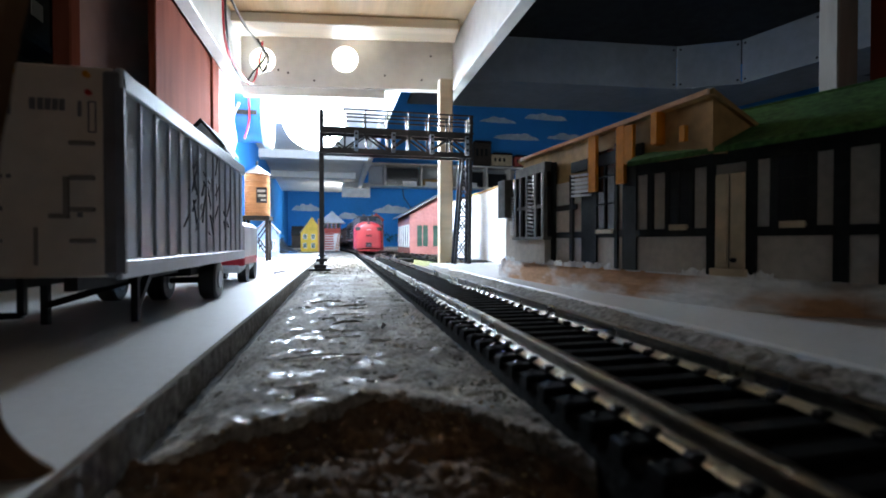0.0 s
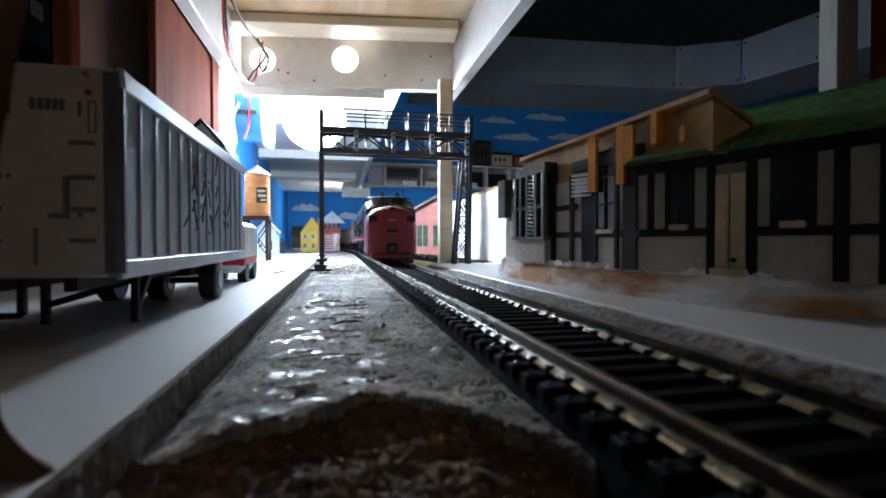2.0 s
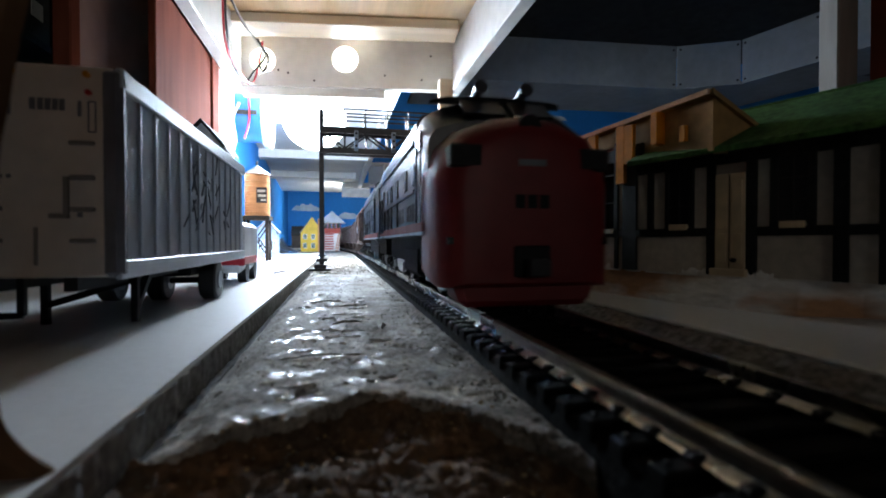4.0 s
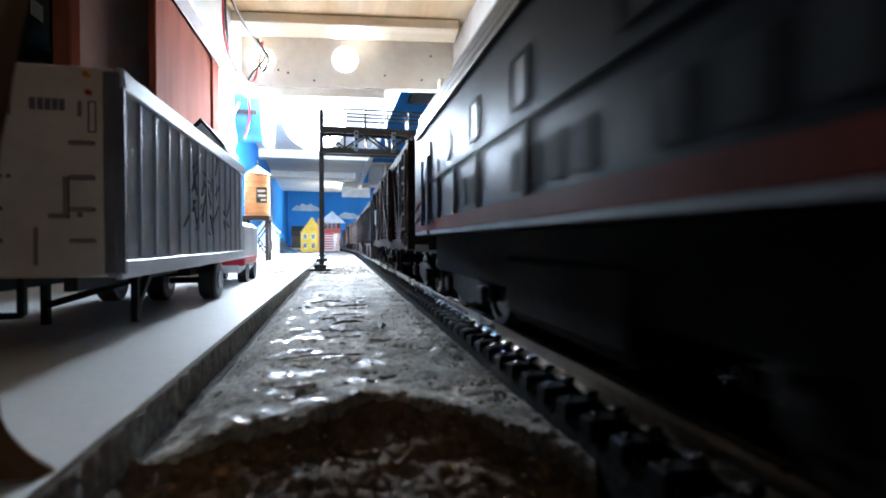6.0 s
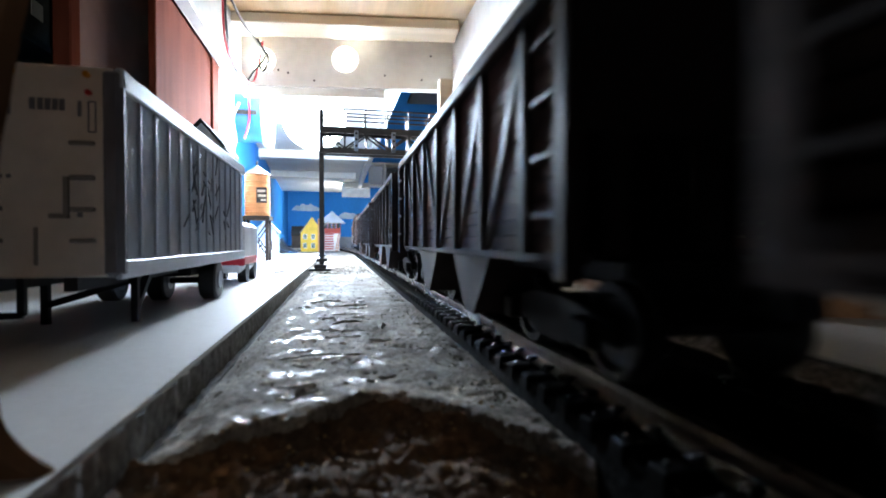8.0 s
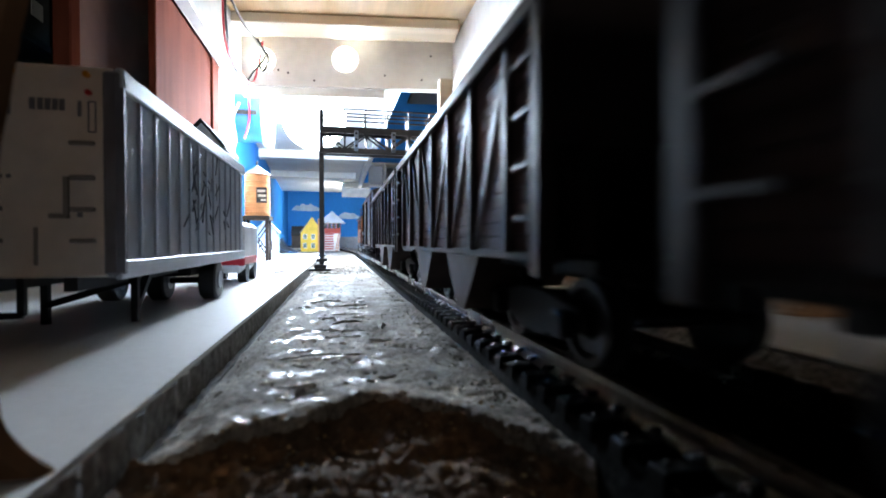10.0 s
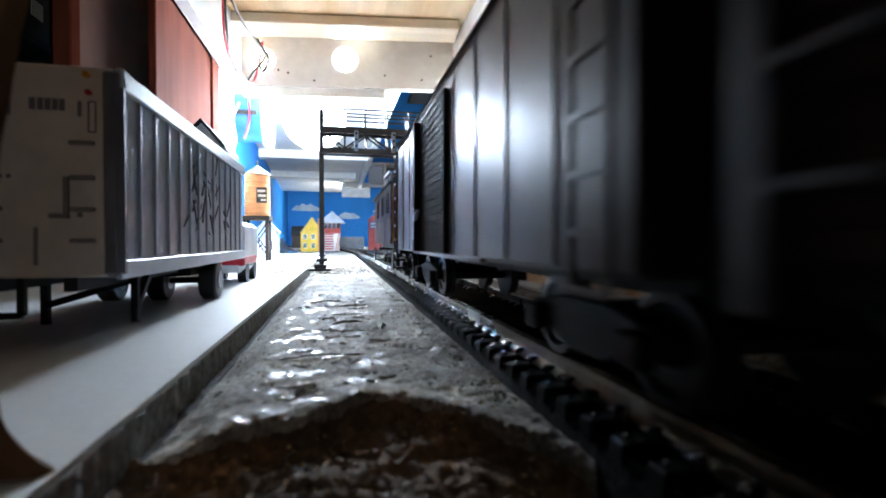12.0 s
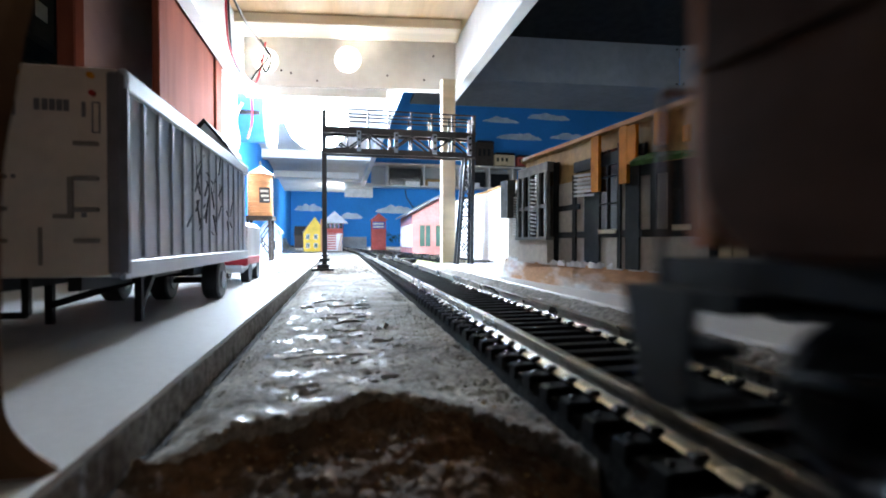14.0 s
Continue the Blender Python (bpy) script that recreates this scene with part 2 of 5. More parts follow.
def extrude(bm, pts, axis, lo, hi):
    """A flat outline (two coordinates) pushed along one axis."""
    def at(p, k):
        return {"x": (k, p[0], p[1]), "y": (p[0], k, p[1]), "z": (p[0], p[1], k)}[axis]
    loft(bm, [[at(p, lo) for p in pts], [at(p, hi) for p in pts]])


def wire(bm, pts, r, n=6, steps=8):
    """A round cable through points, smoothed."""
    P = [Vector(p) for p in pts]
    line = []
    for i in range(len(P) - 1):
        p0, p1, p2, p3 = P[max(i - 1, 0)], P[i], P[i + 1], P[min(i + 2, len(P) - 1)]
        for k in range(steps):
            t = k / steps
            line.append(0.5 * (2 * p1 + (p2 - p0) * t + (2 * p0 - 5 * p1 + 4 * p2 - p3) * t * t + (3 * p1 - p0 - 3 * p2 + p3) * t ** 3))
    line.append(P[-1])
    rings = []
    for i, p in enumerate(line):
        d = (line[min(i + 1, len(line) - 1)] - line[max(i - 1, 0)]).normalized()
        u = d.cross(Vector((0.3, 0.2, 1))).normalized()
        v = d.cross(u)
        rings.append([p + (u * math.cos(k * math.tau / n) + v * math.sin(k * math.tau / n)) * r for k in range(n)])
    loft(bm, rings)


def build(name, fill, material, bevel=0.0, smooth=False):
    """A mesh object in metres from a function that fills a bmesh in millimetres."""
    bm = bmesh.new()
    fill(bm)
    bmesh.ops.recalc_face_normals(bm, faces=bm.faces)
    if bevel:
        bmesh.ops.bevel(bm, geom=[e for e in bm.edges if e.calc_face_angle(0) > 0.5], offset=bevel, segments=1, affect="EDGES", clamp_overlap=True)
    bmesh.ops.scale(bm, vec=(MM, MM, MM), verts=bm.verts)
    me = bpy.data.meshes.new(name)
    bm.to_mesh(me)
    bm.free()
    me.materials.append(M[material])
    if smooth:
        for p in me.polygons:
            p.use_smooth = True
        me.set_sharp_from_angle(angle=radians(35))
    return me


def thing(name, label, category, at=(0, 0, 0), rz=0.0, group="", kind=""):
    """An Empty at a thing's base; its parts hang under it."""
    ob = new(name)
    ob.empty_display_size = 0.01
    ob.matrix_basis = pose(at[0] * MM, at[1] * MM, at[2] * MM, 0, 0, rz)
    return tagged(ob, label, category, group, kind)


def part(name, fill, material, parent, label="", bevel=0.0, smooth=False, kind=""):
    ob = new(name, fill if isinstance(fill, bpy.types.Mesh) else build(name, fill, material, bevel, smooth))
    ob.parent = parent
    return tagged(ob, label, kind=kind)


def solid(name, fill, material, label, category, group="", kind="", bevel=0.0, smooth=False):
    """A thing that is one mesh."""
    return tagged(new(name, build(name, fill, material, bevel, smooth)), label, category, group, kind)


def each(name, rows, material, parent, bevel=0.0):
    """One part for each box."""
    return [part(name, boxes(r), material, parent, bevel=bevel) for r in rows]


def each_bar(name, rows, material, parent, w, h=None):
    """One part for each bar."""
    return [part(name, bars([r], w, h), material, parent) for r in rows]


def boxes(*rows):
    def fill(bm):
        for r in rows:
            box(bm, *r)
    return fill


def bars(rows, w, h=None):
    def fill(bm):
        for a, b in rows:
            bar(bm, a, b, w, h)
    return fill


# ---- structure ----
def setting(name, fill, material, label, category, bevel=0.0, smooth=False):
    return solid(name, fill, material, label, category, kind="structure", bevel=bevel, smooth=smooth)


# table top under everything, and the closed dark room round it
setting("ground", boxes((-200, 1300, -200, 2000, -40, -11)), "concrete", "pale grey layout table top", "table top")
setting("floor", boxes((-3000, 4000, -3000, 4000, -1010, -1000)), "floor", "dark floor of the train room", "floor")
setting("wall_north", boxes((-240, 2600, 2000, 2040, -1000, 1500)), "blue", "blue painted backdrop wall with clouds", "wall")
setting("wall_west", lambda bm: extrude(bm, [(-112, 447), (-200, 2000), (-240, 2000), (-150, 447)], "z", -1000, 900), "blue", "blue painted side backdrop wall", "wall")
setting("wall_east", boxes((2560, 2600, -3000, 2000, -1000, 1500)), "greypanel", "dark far wall of the train room", "wall")
setting("wall_south", boxes((-3000, 2600, -3000, -2960, -1000, 1500)), "greypanel", "plain wall behind the layout", "wall")
setting("wall_outer", boxes((-3000, -2960, -2960, 2040, -1000, 1500)), "greypanel", "plain outer wall of the room", "wall")
setting("wall_north_outer", boxes((-2960, -240, 2000, 2040, -1000, 1500)), "greypanel", "plain outer wall of the room", "wall")
# Black colour stands in for the lack of light up here.
setting("ceiling", boxes((-3000, 2600, -3000, 2340, 1500, 1540)), "black", "ceiling of the room, its dark put into black colour", "ceiling")

# Unseen glowing panel added behind the camera to brighten the trailer end.
fill_panel = thing("window_1", "unseen glowing panel added behind the camera to light the layout", "window", (250, -2950, 620), kind="structure")
part("window_frame", boxes((-520, -450, -8, 30, -350, 350), (450, 520, -8, 30, -350, 350), (-450, 450, -8, 30, -350, -300), (-450, 450, -8, 30, 300, 350)), "white", fill_panel)
part("pane", boxes((-450, 450, -4, 4, -300, 300)), "fillglow", fill_panel)

# upper deck over the tracks
setting("deck_plywood", boxes((-150, 106, 60, 520, 190, 202)), "ply", "plywood underside of the upper deck", "ceiling")
setting("deck_far", boxes((-199, 60, 521, 1600, 177, 190)), "whiteboard", "pale underside of the far upper deck", "ceiling")

def broken_edge(x):
    """Where the plaster breaks off towards the near dirt hollow."""
    a = 3 - x
    fall = 0.72 * a * (1 - 0.011 * a) if a > 0 else 0.06 * a * a
    return 61.5 - fall + 2.4 * noise.noise((x * 0.16, 5, 0)) + 1.1 * noise.noise((x * 0.6, 8, 0))


# ground strips beside the track
def strip(x0, x1, y0, y1, z, nx, ny, rough, seed, side_z, edge_ragged=0.0, rise=0.0, drop=0.0, broken=False):
    """An uneven slab: a bumpy top sheet with sides down to side_z. Rows get longer with distance."""
    def fill(bm):
        ys = [y0 * (y1 / y0) ** (j / ny) for j in range(ny + 1)]
        grid = []
        for j, y in enumerate(ys):
            row = []
            for i in range(nx + 1):
                x = x0 + (x1 - x0) * i / nx
                if i in (0, nx):
                    x += edge_ragged * noise.noise((y * 0.4, seed, i))
                q = Vector((x * 0.09, y * 0.09, seed))
                h = (x + 13.5) * 0.44 * (drop if x < -13.5 else 0) + noise.fractal(q, 1.0, 2.0, 3) * rough * 0.6 + noise.fractal(q * 7, 0.8, 2.0, 4) * rough * 0.55
                if broken:
                    u = min(1, max(0, (broken_edge(x) - y) / 1.2))
                    h += 0.5 * max(0, 1 - abs(y - broken_edge(x) - 2) / 5) - 4.6 * u * u * (3 - 2 * u)
                row.append(bm.verts.new((x, y, z + h + rise * (i / nx - 0.5))))
            grid.append(row)
        for j in range(ny):
            for i in range(nx):
                bm.faces.new((grid[j][i], grid[j][i + 1], grid[j + 1][i + 1], grid[j + 1][i]))
        rim = grid[0] + [r[-1] for r in grid[1:]] + grid[-1][-2::-1] + [r[0] for r in grid[-2:0:-1]]
        low = [bm.verts.new((v.co.x, v.co.y, side_z)) for v in rim]
        n = len(rim)
        for i in range(n):
            bm.faces.new((rim[i], low[i], low[(i + 1) % n], rim[(i + 1) % n]))
    return fill


setting("pavement_plaster", strip(-19.4, 22.8, 20, 640, -6.2, 70, 420, 0.6, 3.0, -11.5, 0.5, 0.0, 1.0, True), "plaster", "grey plaster ground strip with glossy dried glue", "ground", smooth=True)
board = thing("foam_board", "white foam board with a rough cut edge", "board", kind="structure")
part("sheet", boxes((-199, -20, 22, 720, -3.7, -3)), "foamcore", board)
part("core", strip(-198, -19.9, 22.5, 719, -3.75, 4, 300, 0.0, 7.0, -11.2, 0.5), "core", board)
# Dark rough strip filling the gap beside the board.
setting("ground_seam", strip(-20.4, -18.6, 20, 640, -8.3, 6, 300, 0.5, 21.0, -11.3, 0.4), "seam", "dark rough strip in the gap between board and plaster", "ground", smooth=True)
setting("far_ground", strip(-199, 640, 640, 1990, -5.5, 40, 40, 1.2, 9.0, -12), "plaster", "pale plaster ground of the far yard", "ground")
setting("ground_verge", strip(50.5, 63.6, 18, 330, -4.7, 18, 260, 0.9, 5.0, -11, 1.4, 5.8), "ballast", "grey gravel slope beside the track", "ground", smooth=True)
setting("grass_patch", strip(54, 140, 330, 640, -5.6, 24, 60, 0.8, 12.0, -11), "grass", "dry grass patch beside the tracks", "ground")
setting("white_ledge", boxes((62.6, 260, 15, 330, -11, -1.5)), "foamcore", "white board ledge under the station", "board", bevel=0.4)

# ---- the track ----
XC = 35.65
RADIUS, BEND = 4000.0, 650.0


def on_track(y):
    """Place and heading on the main line, y measured along it."""
    if y <= BEND:
        return XC, y, 0.0
    a = (y - BEND) / RADIUS
    return XC - RADIUS * (1 - math.cos(a)), BEND + RADIUS * math.sin(a), math.degrees(a)


RAILFOOT = [(-1.4, -2.6), (1.4, -2.6), (1.4, -2.32), (0.34, -1.8), (-0.34, -1.8), (-1.4, -2.32)]
RAILHEAD = [(-0.35, -2.2), (0.35, -2.2), (0.35, -1.9), (0.35, -1.7), (0.35, -0.8), (0.65, -0.6), (0.65, -0.1), (0.5, 0), (-0.5, 0), (-0.65, -0.1), (-0.65, -0.6), (-0.35, -0.8), (-0.35, -1.7), (-0.35, -1.9)]


def rail_mesh(side, section=RAILHEAD):
    def fill(bm):
        rings = []
        for y in [-150] + list(range(0, 700, 100)) + list(range(700, 2300, 60)):
            x, yy, h = on_track(y)
            c, s = math.cos(radians(h)), math.sin(radians(h))
            rings.append([(x + (side * 8.9 + u) * c, yy + (side * 8.9 + u) * s, v) for u, v in section])
        loft(bm, rings)
    return fill


track = thing("railway_track", "model railway track with black ties and nickel rails", "track", kind="structure")
for side in (-1, 1):
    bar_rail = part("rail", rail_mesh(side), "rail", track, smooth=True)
    # Same nickel as the rail: reflected deck light is put into the paler colour.
    part("rail_foot", rail_mesh(side, RAILFOOT), "railfoot", bar_rail, "rail foot in paler nickel for its gleam", smooth=True)
tie_mesh = build("tie", boxes((-13.4, 13.4, -1.05, 1.05, -4.4, -2.6)), "tie", bevel=0.16)
clip_mesh = build("spike", boxes((-10.8, -9.25, -0.65, 0.65, -2.6, -1.75), (9.25, 10.8, -0.65, 0.65, -2.6, -1.75), (-8.55, -7.0, -0.65, 0.65, -2.6, -1.75), (7.0, 8.55, -0.65, 0.65, -2.6, -1.75), (-12.7, -12.0, -0.35, 0.35, -2.6, -2.1), (12.0, 12.7, -0.35, 0.35, -2.6, -2.1)), "spike", bevel=0.3)
PITCH = 5.0
for k in range(-4, 150):
    x, y, h = on_track(k * PITCH)
    tie = part("tie", tie_mesh, None, track)
    tie.matrix_basis = pose(x * MM, y * MM, 0, 0, 0, h)
    if k < 90:
        c = part("spike", clip_mesh, None, tie)


def far_ties(bm):
    for k in range(150, 430):
        x, y, h = on_track(k * PITCH)
        box(bm, x - 13.4, x + 13.4, y - 1.05, y + 1.05, -4.4, -2.5)


part("tie_row", far_ties, "tie", track, kind="stuff")


def roadbed(bm):
    rings = []
    for y in [-150] + list(range(0, 2200, 50)):
        x, yy, h = on_track(y)
        rings.append([(x + u, yy, v) for u, v in ((-13.6, -10.8), (-13.0, -3.5), (14.8, -3.3), (18.5, -10.8))])
    loft(bm, rings)


setting("roadbed", roadbed, "roadbed", "black cork roadbed under the track", "roadbed")


# ---- signal bridge ----
def signal_bridge(y):
    b = thing("signal_bridge", "black lattice signal bridge spanning the tracks", "signal bridge", (0, y, 0))
    part("base", boxes((-19, -5, -6, 6, -5, -3.5), (-15.5, -8, -3.5, 3.5, -3.5, -1)), "steelblack", b, bevel=0.3)
    part("post", boxes((-12.4, -9.4, -1.6, 1.6, -1, 99)), "steelblack", b, bevel=0.2)
    part("collar", boxes((-14.5, -7.5, -2.6, 2.6, 1, 3), (-13.6, -8.4, -2.2, 2.2, 4.3, 5.4)), "steelblack", b, bevel=0.3)
    for x in (76.5, 87):
        part("base", boxes((x - 4.5, x + 4.5, -5, 5, -5.5, -2)), "steelblack", b, bevel=0.4)
    for yy in (-4, 4):
        part("leg", bars([((77, yy, -2), (83, yy, 73))], 1.7), "steelblack", b)
        part("leg", bars([((87, yy, -2), (88.3, yy, 99))], 2.2), "steelblack", b)
        rows = []
        zs = [2, 17, 31, 44, 56, 67]
        for k in range(5):
            xl = lambda z: 77 + 6 * (z + 2) / 75
            xr = lambda z: 87 + 1.2 * (z + 2) / 100
            rows += [((xl(zs[k]), yy, zs[k]), (xr(zs[k + 1]), yy, zs[k + 1])), ((xr(zs[k]), yy, zs[k]), (xl(zs[k + 1]), yy, zs[k + 1])), ((xl(zs[k]), yy, zs[k]), (xr(zs[k]), yy, zs[k]))]
        each_bar("lattice", rows, "steelblack", b, 0.7)
    for yy in (-5, 5):
        part("chord", boxes((-12, 89, yy - 1, yy + 1, 70.5, 74)), "steelblack", b)
        part("chord", boxes((-12, 89, yy - 1, yy + 1, 83.5, 87)), "steelblack", b)
        rows = []
        n = 7
        for k in range(n):
            x0, x1 = -10 + 97 * k / n, -10 + 97 * (k + 1) / n
            rows.append(((x0, yy, 74), (x1, yy, 84)) if k % 2 else ((x0, yy, 84), (x1, yy, 74)))
            rows.append(((x1, yy, 74), (x1, yy, 84)))
        each_bar("web", rows, "steelblack", b, 1.1)
    part("walkway", boxes((-12, 90, -5, 5, 87, 87.8)), "steelblack", b)
    for yy in (-5.5, 5.5):
        each_bar("handrail", [((-12, yy, 99), (89.5, yy, 99)), ((-12, yy, 94), (89.5, yy, 94))] + [((x, yy, 87), (x, yy, 98.5)) for x in range(-11, 90, 14)], "steelblack", b, 0.9)
    for x in (11, 35, 60.5, 84.5):
        # Pale blue puts the bluish light caught by the heads into their colour.
        s = part("signal_head", boxes((x - 1.3, x + 1.3, -8.5, -6, 72, 85)), "paleblue", b, "signal head coloured pale blue for the light on it", bevel=0.3)
        part("lens", lambda bm, x=x: [tube(bm, (x, -8.5, z), (x, -9.6, z), 0.8) for z in (75, 79, 83)], "glass", s)


signal_bridge(318)


# ---- semi-trailer on the board ----
def trailer():
    L, W = 102.0, 29.0
    t = thing("semi_trailer", "silver grey ribbed toy semi-trailer with graffiti on white board", "trailer", (-35, 87, -3))
    # local: x from -W to 0 (track side), y 0..L away from the camera
    part("box", boxes((-W, 0, 0, L, 12, 44.4)), "trailer", t, bevel=0.5)
    rear = part("rear_panel", boxes((-W + 0.3, -0.3, -0.7, 0.05, 11, 44.6)), "trailerend", t, bevel=0.3)
    part("top_rail", boxes((-0.3, 0.9, -0.6, L, 41.4, 44.8)), "trailer", t, bevel=0.3)
    part("bottom_rail", boxes((-0.3, 0.6, -0.6, L, 10.6, 13.6)), "trailer", t, bevel=0.12)
    part("corner_post", boxes((-2.4, 0.9, -1.1, 1.6, 10.8, 44.6)), "graf", t, "dull grey corner post", bevel=0.9)
    for k in range(13):
        part("rib", boxes((-0.2, 0.5, 7.5 + k * 7.3, 8.4 + k * 7.3, 14, 41.4)), "trailer", t, bevel=0.15)
    rng = random.Random(4)

    def scrawl(bm):
        for k in range(34):
            y, z = rng.uniform(38, 80), rng.uniform(20, 36)
            a = rng.uniform(0.3, 2.6)
            l = rng.uniform(3, 9)
            bar(bm, (0.06, y, z), (0.06, min(98, y + l * math.cos(a)), max(15, min(43, z + l * math.sin(a) * rng.choice((1, -1))))), 0.5, 0.1)
    part("graffiti", scrawl, "scrawl", t, "dark grey scribbled graffiti", kind="stuff")
    for x in (-17.5, -4.8):
        for z in (16.5, 21.5, 26.5, 32):
            part("hinge", boxes((x - 1.8, x + 1.8, -1.3, -0.6, z, z + 0.7)), "endmark", rear, bevel=0.15)
    part("door_handle", boxes((-9.4, -6.7, -1.2, -0.6, 20.4, 21.1), (-7.4, -6.7, -1.2, -0.6, 21.1, 27)), "endmark", rear)
    for x in (-11.5,):
        part("latch_bar", boxes((x, x + 0.4, -1.1, -0.6, 13, 19)), "endmark", rear)
    for x in (-25, -14.3, -4.0):
        part("marker_lamp", lambda bm, x=x: tube(bm, (x, -0.6, 43.2), (x, -1.4, 43.2), 0.5), "amber", rear)
    part("tail_lamp", lambda bm: tube(bm, (-3.8, -0.6, 40.4), (-3.8, -1.3, 40.4), 0.45), "redlens", rear)
    part("number", boxes(*[(x, x + 0.75, -0.85, -0.65, 37.4, 39.2) for x in (-12.0, -10.9, -9.9, -8.9, -7.95)]), "graf", rear)
    each("stencil_mark", [(-14.9, -14.5, -0.85, -0.65, 36.4, 38.6), (-5.4, -4.9, -0.85, -0.65, 36.6, 39.0), (-5.6, -4.9, -0.85, -0.65, 20.6, 21.4), (-15.2, -14.6, -0.85, -0.65, 26.6, 27.2)], "graf", rear)
    part("placard_frame", bars([((-3.9, -0.75, 34.2), (-2.9, -0.75, 34.2)), ((-3.9, -0.75, 39), (-2.9, -0.75, 39)), ((-3.9, -0.75, 34.2), (-3.9, -0.75, 39)), ((-2.9, -0.75, 34.2), (-2.9, -0.75, 39))], 0.2), "graf", rear)
    each("frame_beam", [(-21, -19, 2, L - 2, 8.5, 12), (-9, -7, 2, L - 2, 8.5, 12)], "black", t)
    part("mud_plate", boxes((-W + 4, -4, 52, 74, 7.5, 11)), "black", t)
    part("landing_gear", bars([((-22, 22, 10), (-22, 22, 0.3)), ((-6, 22, 10), (-6, 22, 0.3)), ((-22, 22, 4), (-6, 22, 9)), ((-6, 30, 11), (-6, 22, 3))], 1.3), "black", t)
    part("underride_bar", bars([((-26, 0.5, 11), (-26, 0.5, 5)), ((-14, 0.5, 11), (-14, 0.5, 5)), ((-26, 0.5, 5), (-14, 0.5, 5))], 1.0), "black", t)
    for y in (64,):
        part("axle", lambda bm, y=y: tube(bm, (-W + 2, y, 5.6), (-2, y, 5.6), 0.9), "black", t)
        for x in (-1.6, -15, -W + 1.6):
            w = part("wheel", lambda bm, x=x, y=y: tube(bm, (x - 2.4, y, 5.6), (x + 2.1, y, 5.6), 5.6, n=28), "rubber", t, bevel=0.5, smooth=True)
            part("hub", lambda bm, x=x, y=y: tube(bm, (x - 2.4, y, 5.6), (x + 2.4, y, 5.6), 2.6, n=18), "graf", w)


trailer()


# ---- rolling stock: local x across, y along (camera end is -y), z up from the rail top ----
def truck(parent, y, wheel_r=4.9, base=20.0, side="black"):
    k = part("truck", boxes((-10, 10, y - 2.5, y + 2.5, 4.2, 7.5)), side, parent, bevel=0.3)
    for x in (-1, 1):
        outline = [(y - base / 2 - 3, 4.2), (y - base / 2 + 3, 3.6), (y - 3.4, 2.2), (y + 3.4, 2.2), (y + base / 2 - 3, 3.6), (y + base / 2 + 3, 4.2), (y + base / 2 + 2.4, 6.6), (y + 4, 8), (y - 4, 8), (y - base / 2 - 2.4, 6.6)]
        part("side_frame", lambda bm, x=x: extrude(bm, outline, "x", *sorted((x * 9.9, x * 11.6))), side, k, bevel=0.3)
    for yy in (y - base / 2, y + base / 2):
        def fill(bm, yy=yy):
            half = [(0.0, 0.9), (7.1, 0.9), (7.2, wheel_r + 0.6), (7.9, wheel_r + 0.6), (8.0, wheel_r), (9.6, wheel_r), (9.7, wheel_r * 0.8), (9.1, wheel_r * 0.68), (9.1, 1.9), (9.9, 1.6), (10.0, 0.3)]
            line = [(-x, q) for x, q in half[:0:-1]] + half
            loft(bm, [[(x, q * math.cos(a * math.tau / 22), q * math.sin(a * math.tau / 22)) for a in range(22)] for x, q in line])
        ws = part("wheelset", fill, "steelblack", k)
        ws.matrix_basis = pose(0, yy * MM, wheel_r * MM)
        each("journal_box", [(-13.2, -11.4, yy - 1.5, yy + 1.5, 3.4, 6.4), (11.4, 13.2, yy - 1.5, yy + 1.5, 3.4, 6.4)], side, k, bevel=0.3)


def coupler(parent, y, s):
    part("coupler", boxes((-1.2, 1.2, y, y + s * 3.6, 8, 10) if s > 0 else (-1.2, 1.2, y - 3.6, y, 8, 10), (-2, 2, y + s * 3 - 1.2, y + s * 3 + 1.2, 7.4, 10.6)), "steelblack", parent, bevel=0.2)


def ladder(parent, x, y0, y1, z0, z1, n, material):
    part("ladder", bars([((x, y0, z0 + (z1 - z0) * k / n), (x, y1, z0 + (z1 - z0) * k / n)) for k in range(n + 1)] + [((x, y0, z0), (x, y0, z1)), ((x, y1, z0), (x, y1, z1))], 0.55), material, parent)


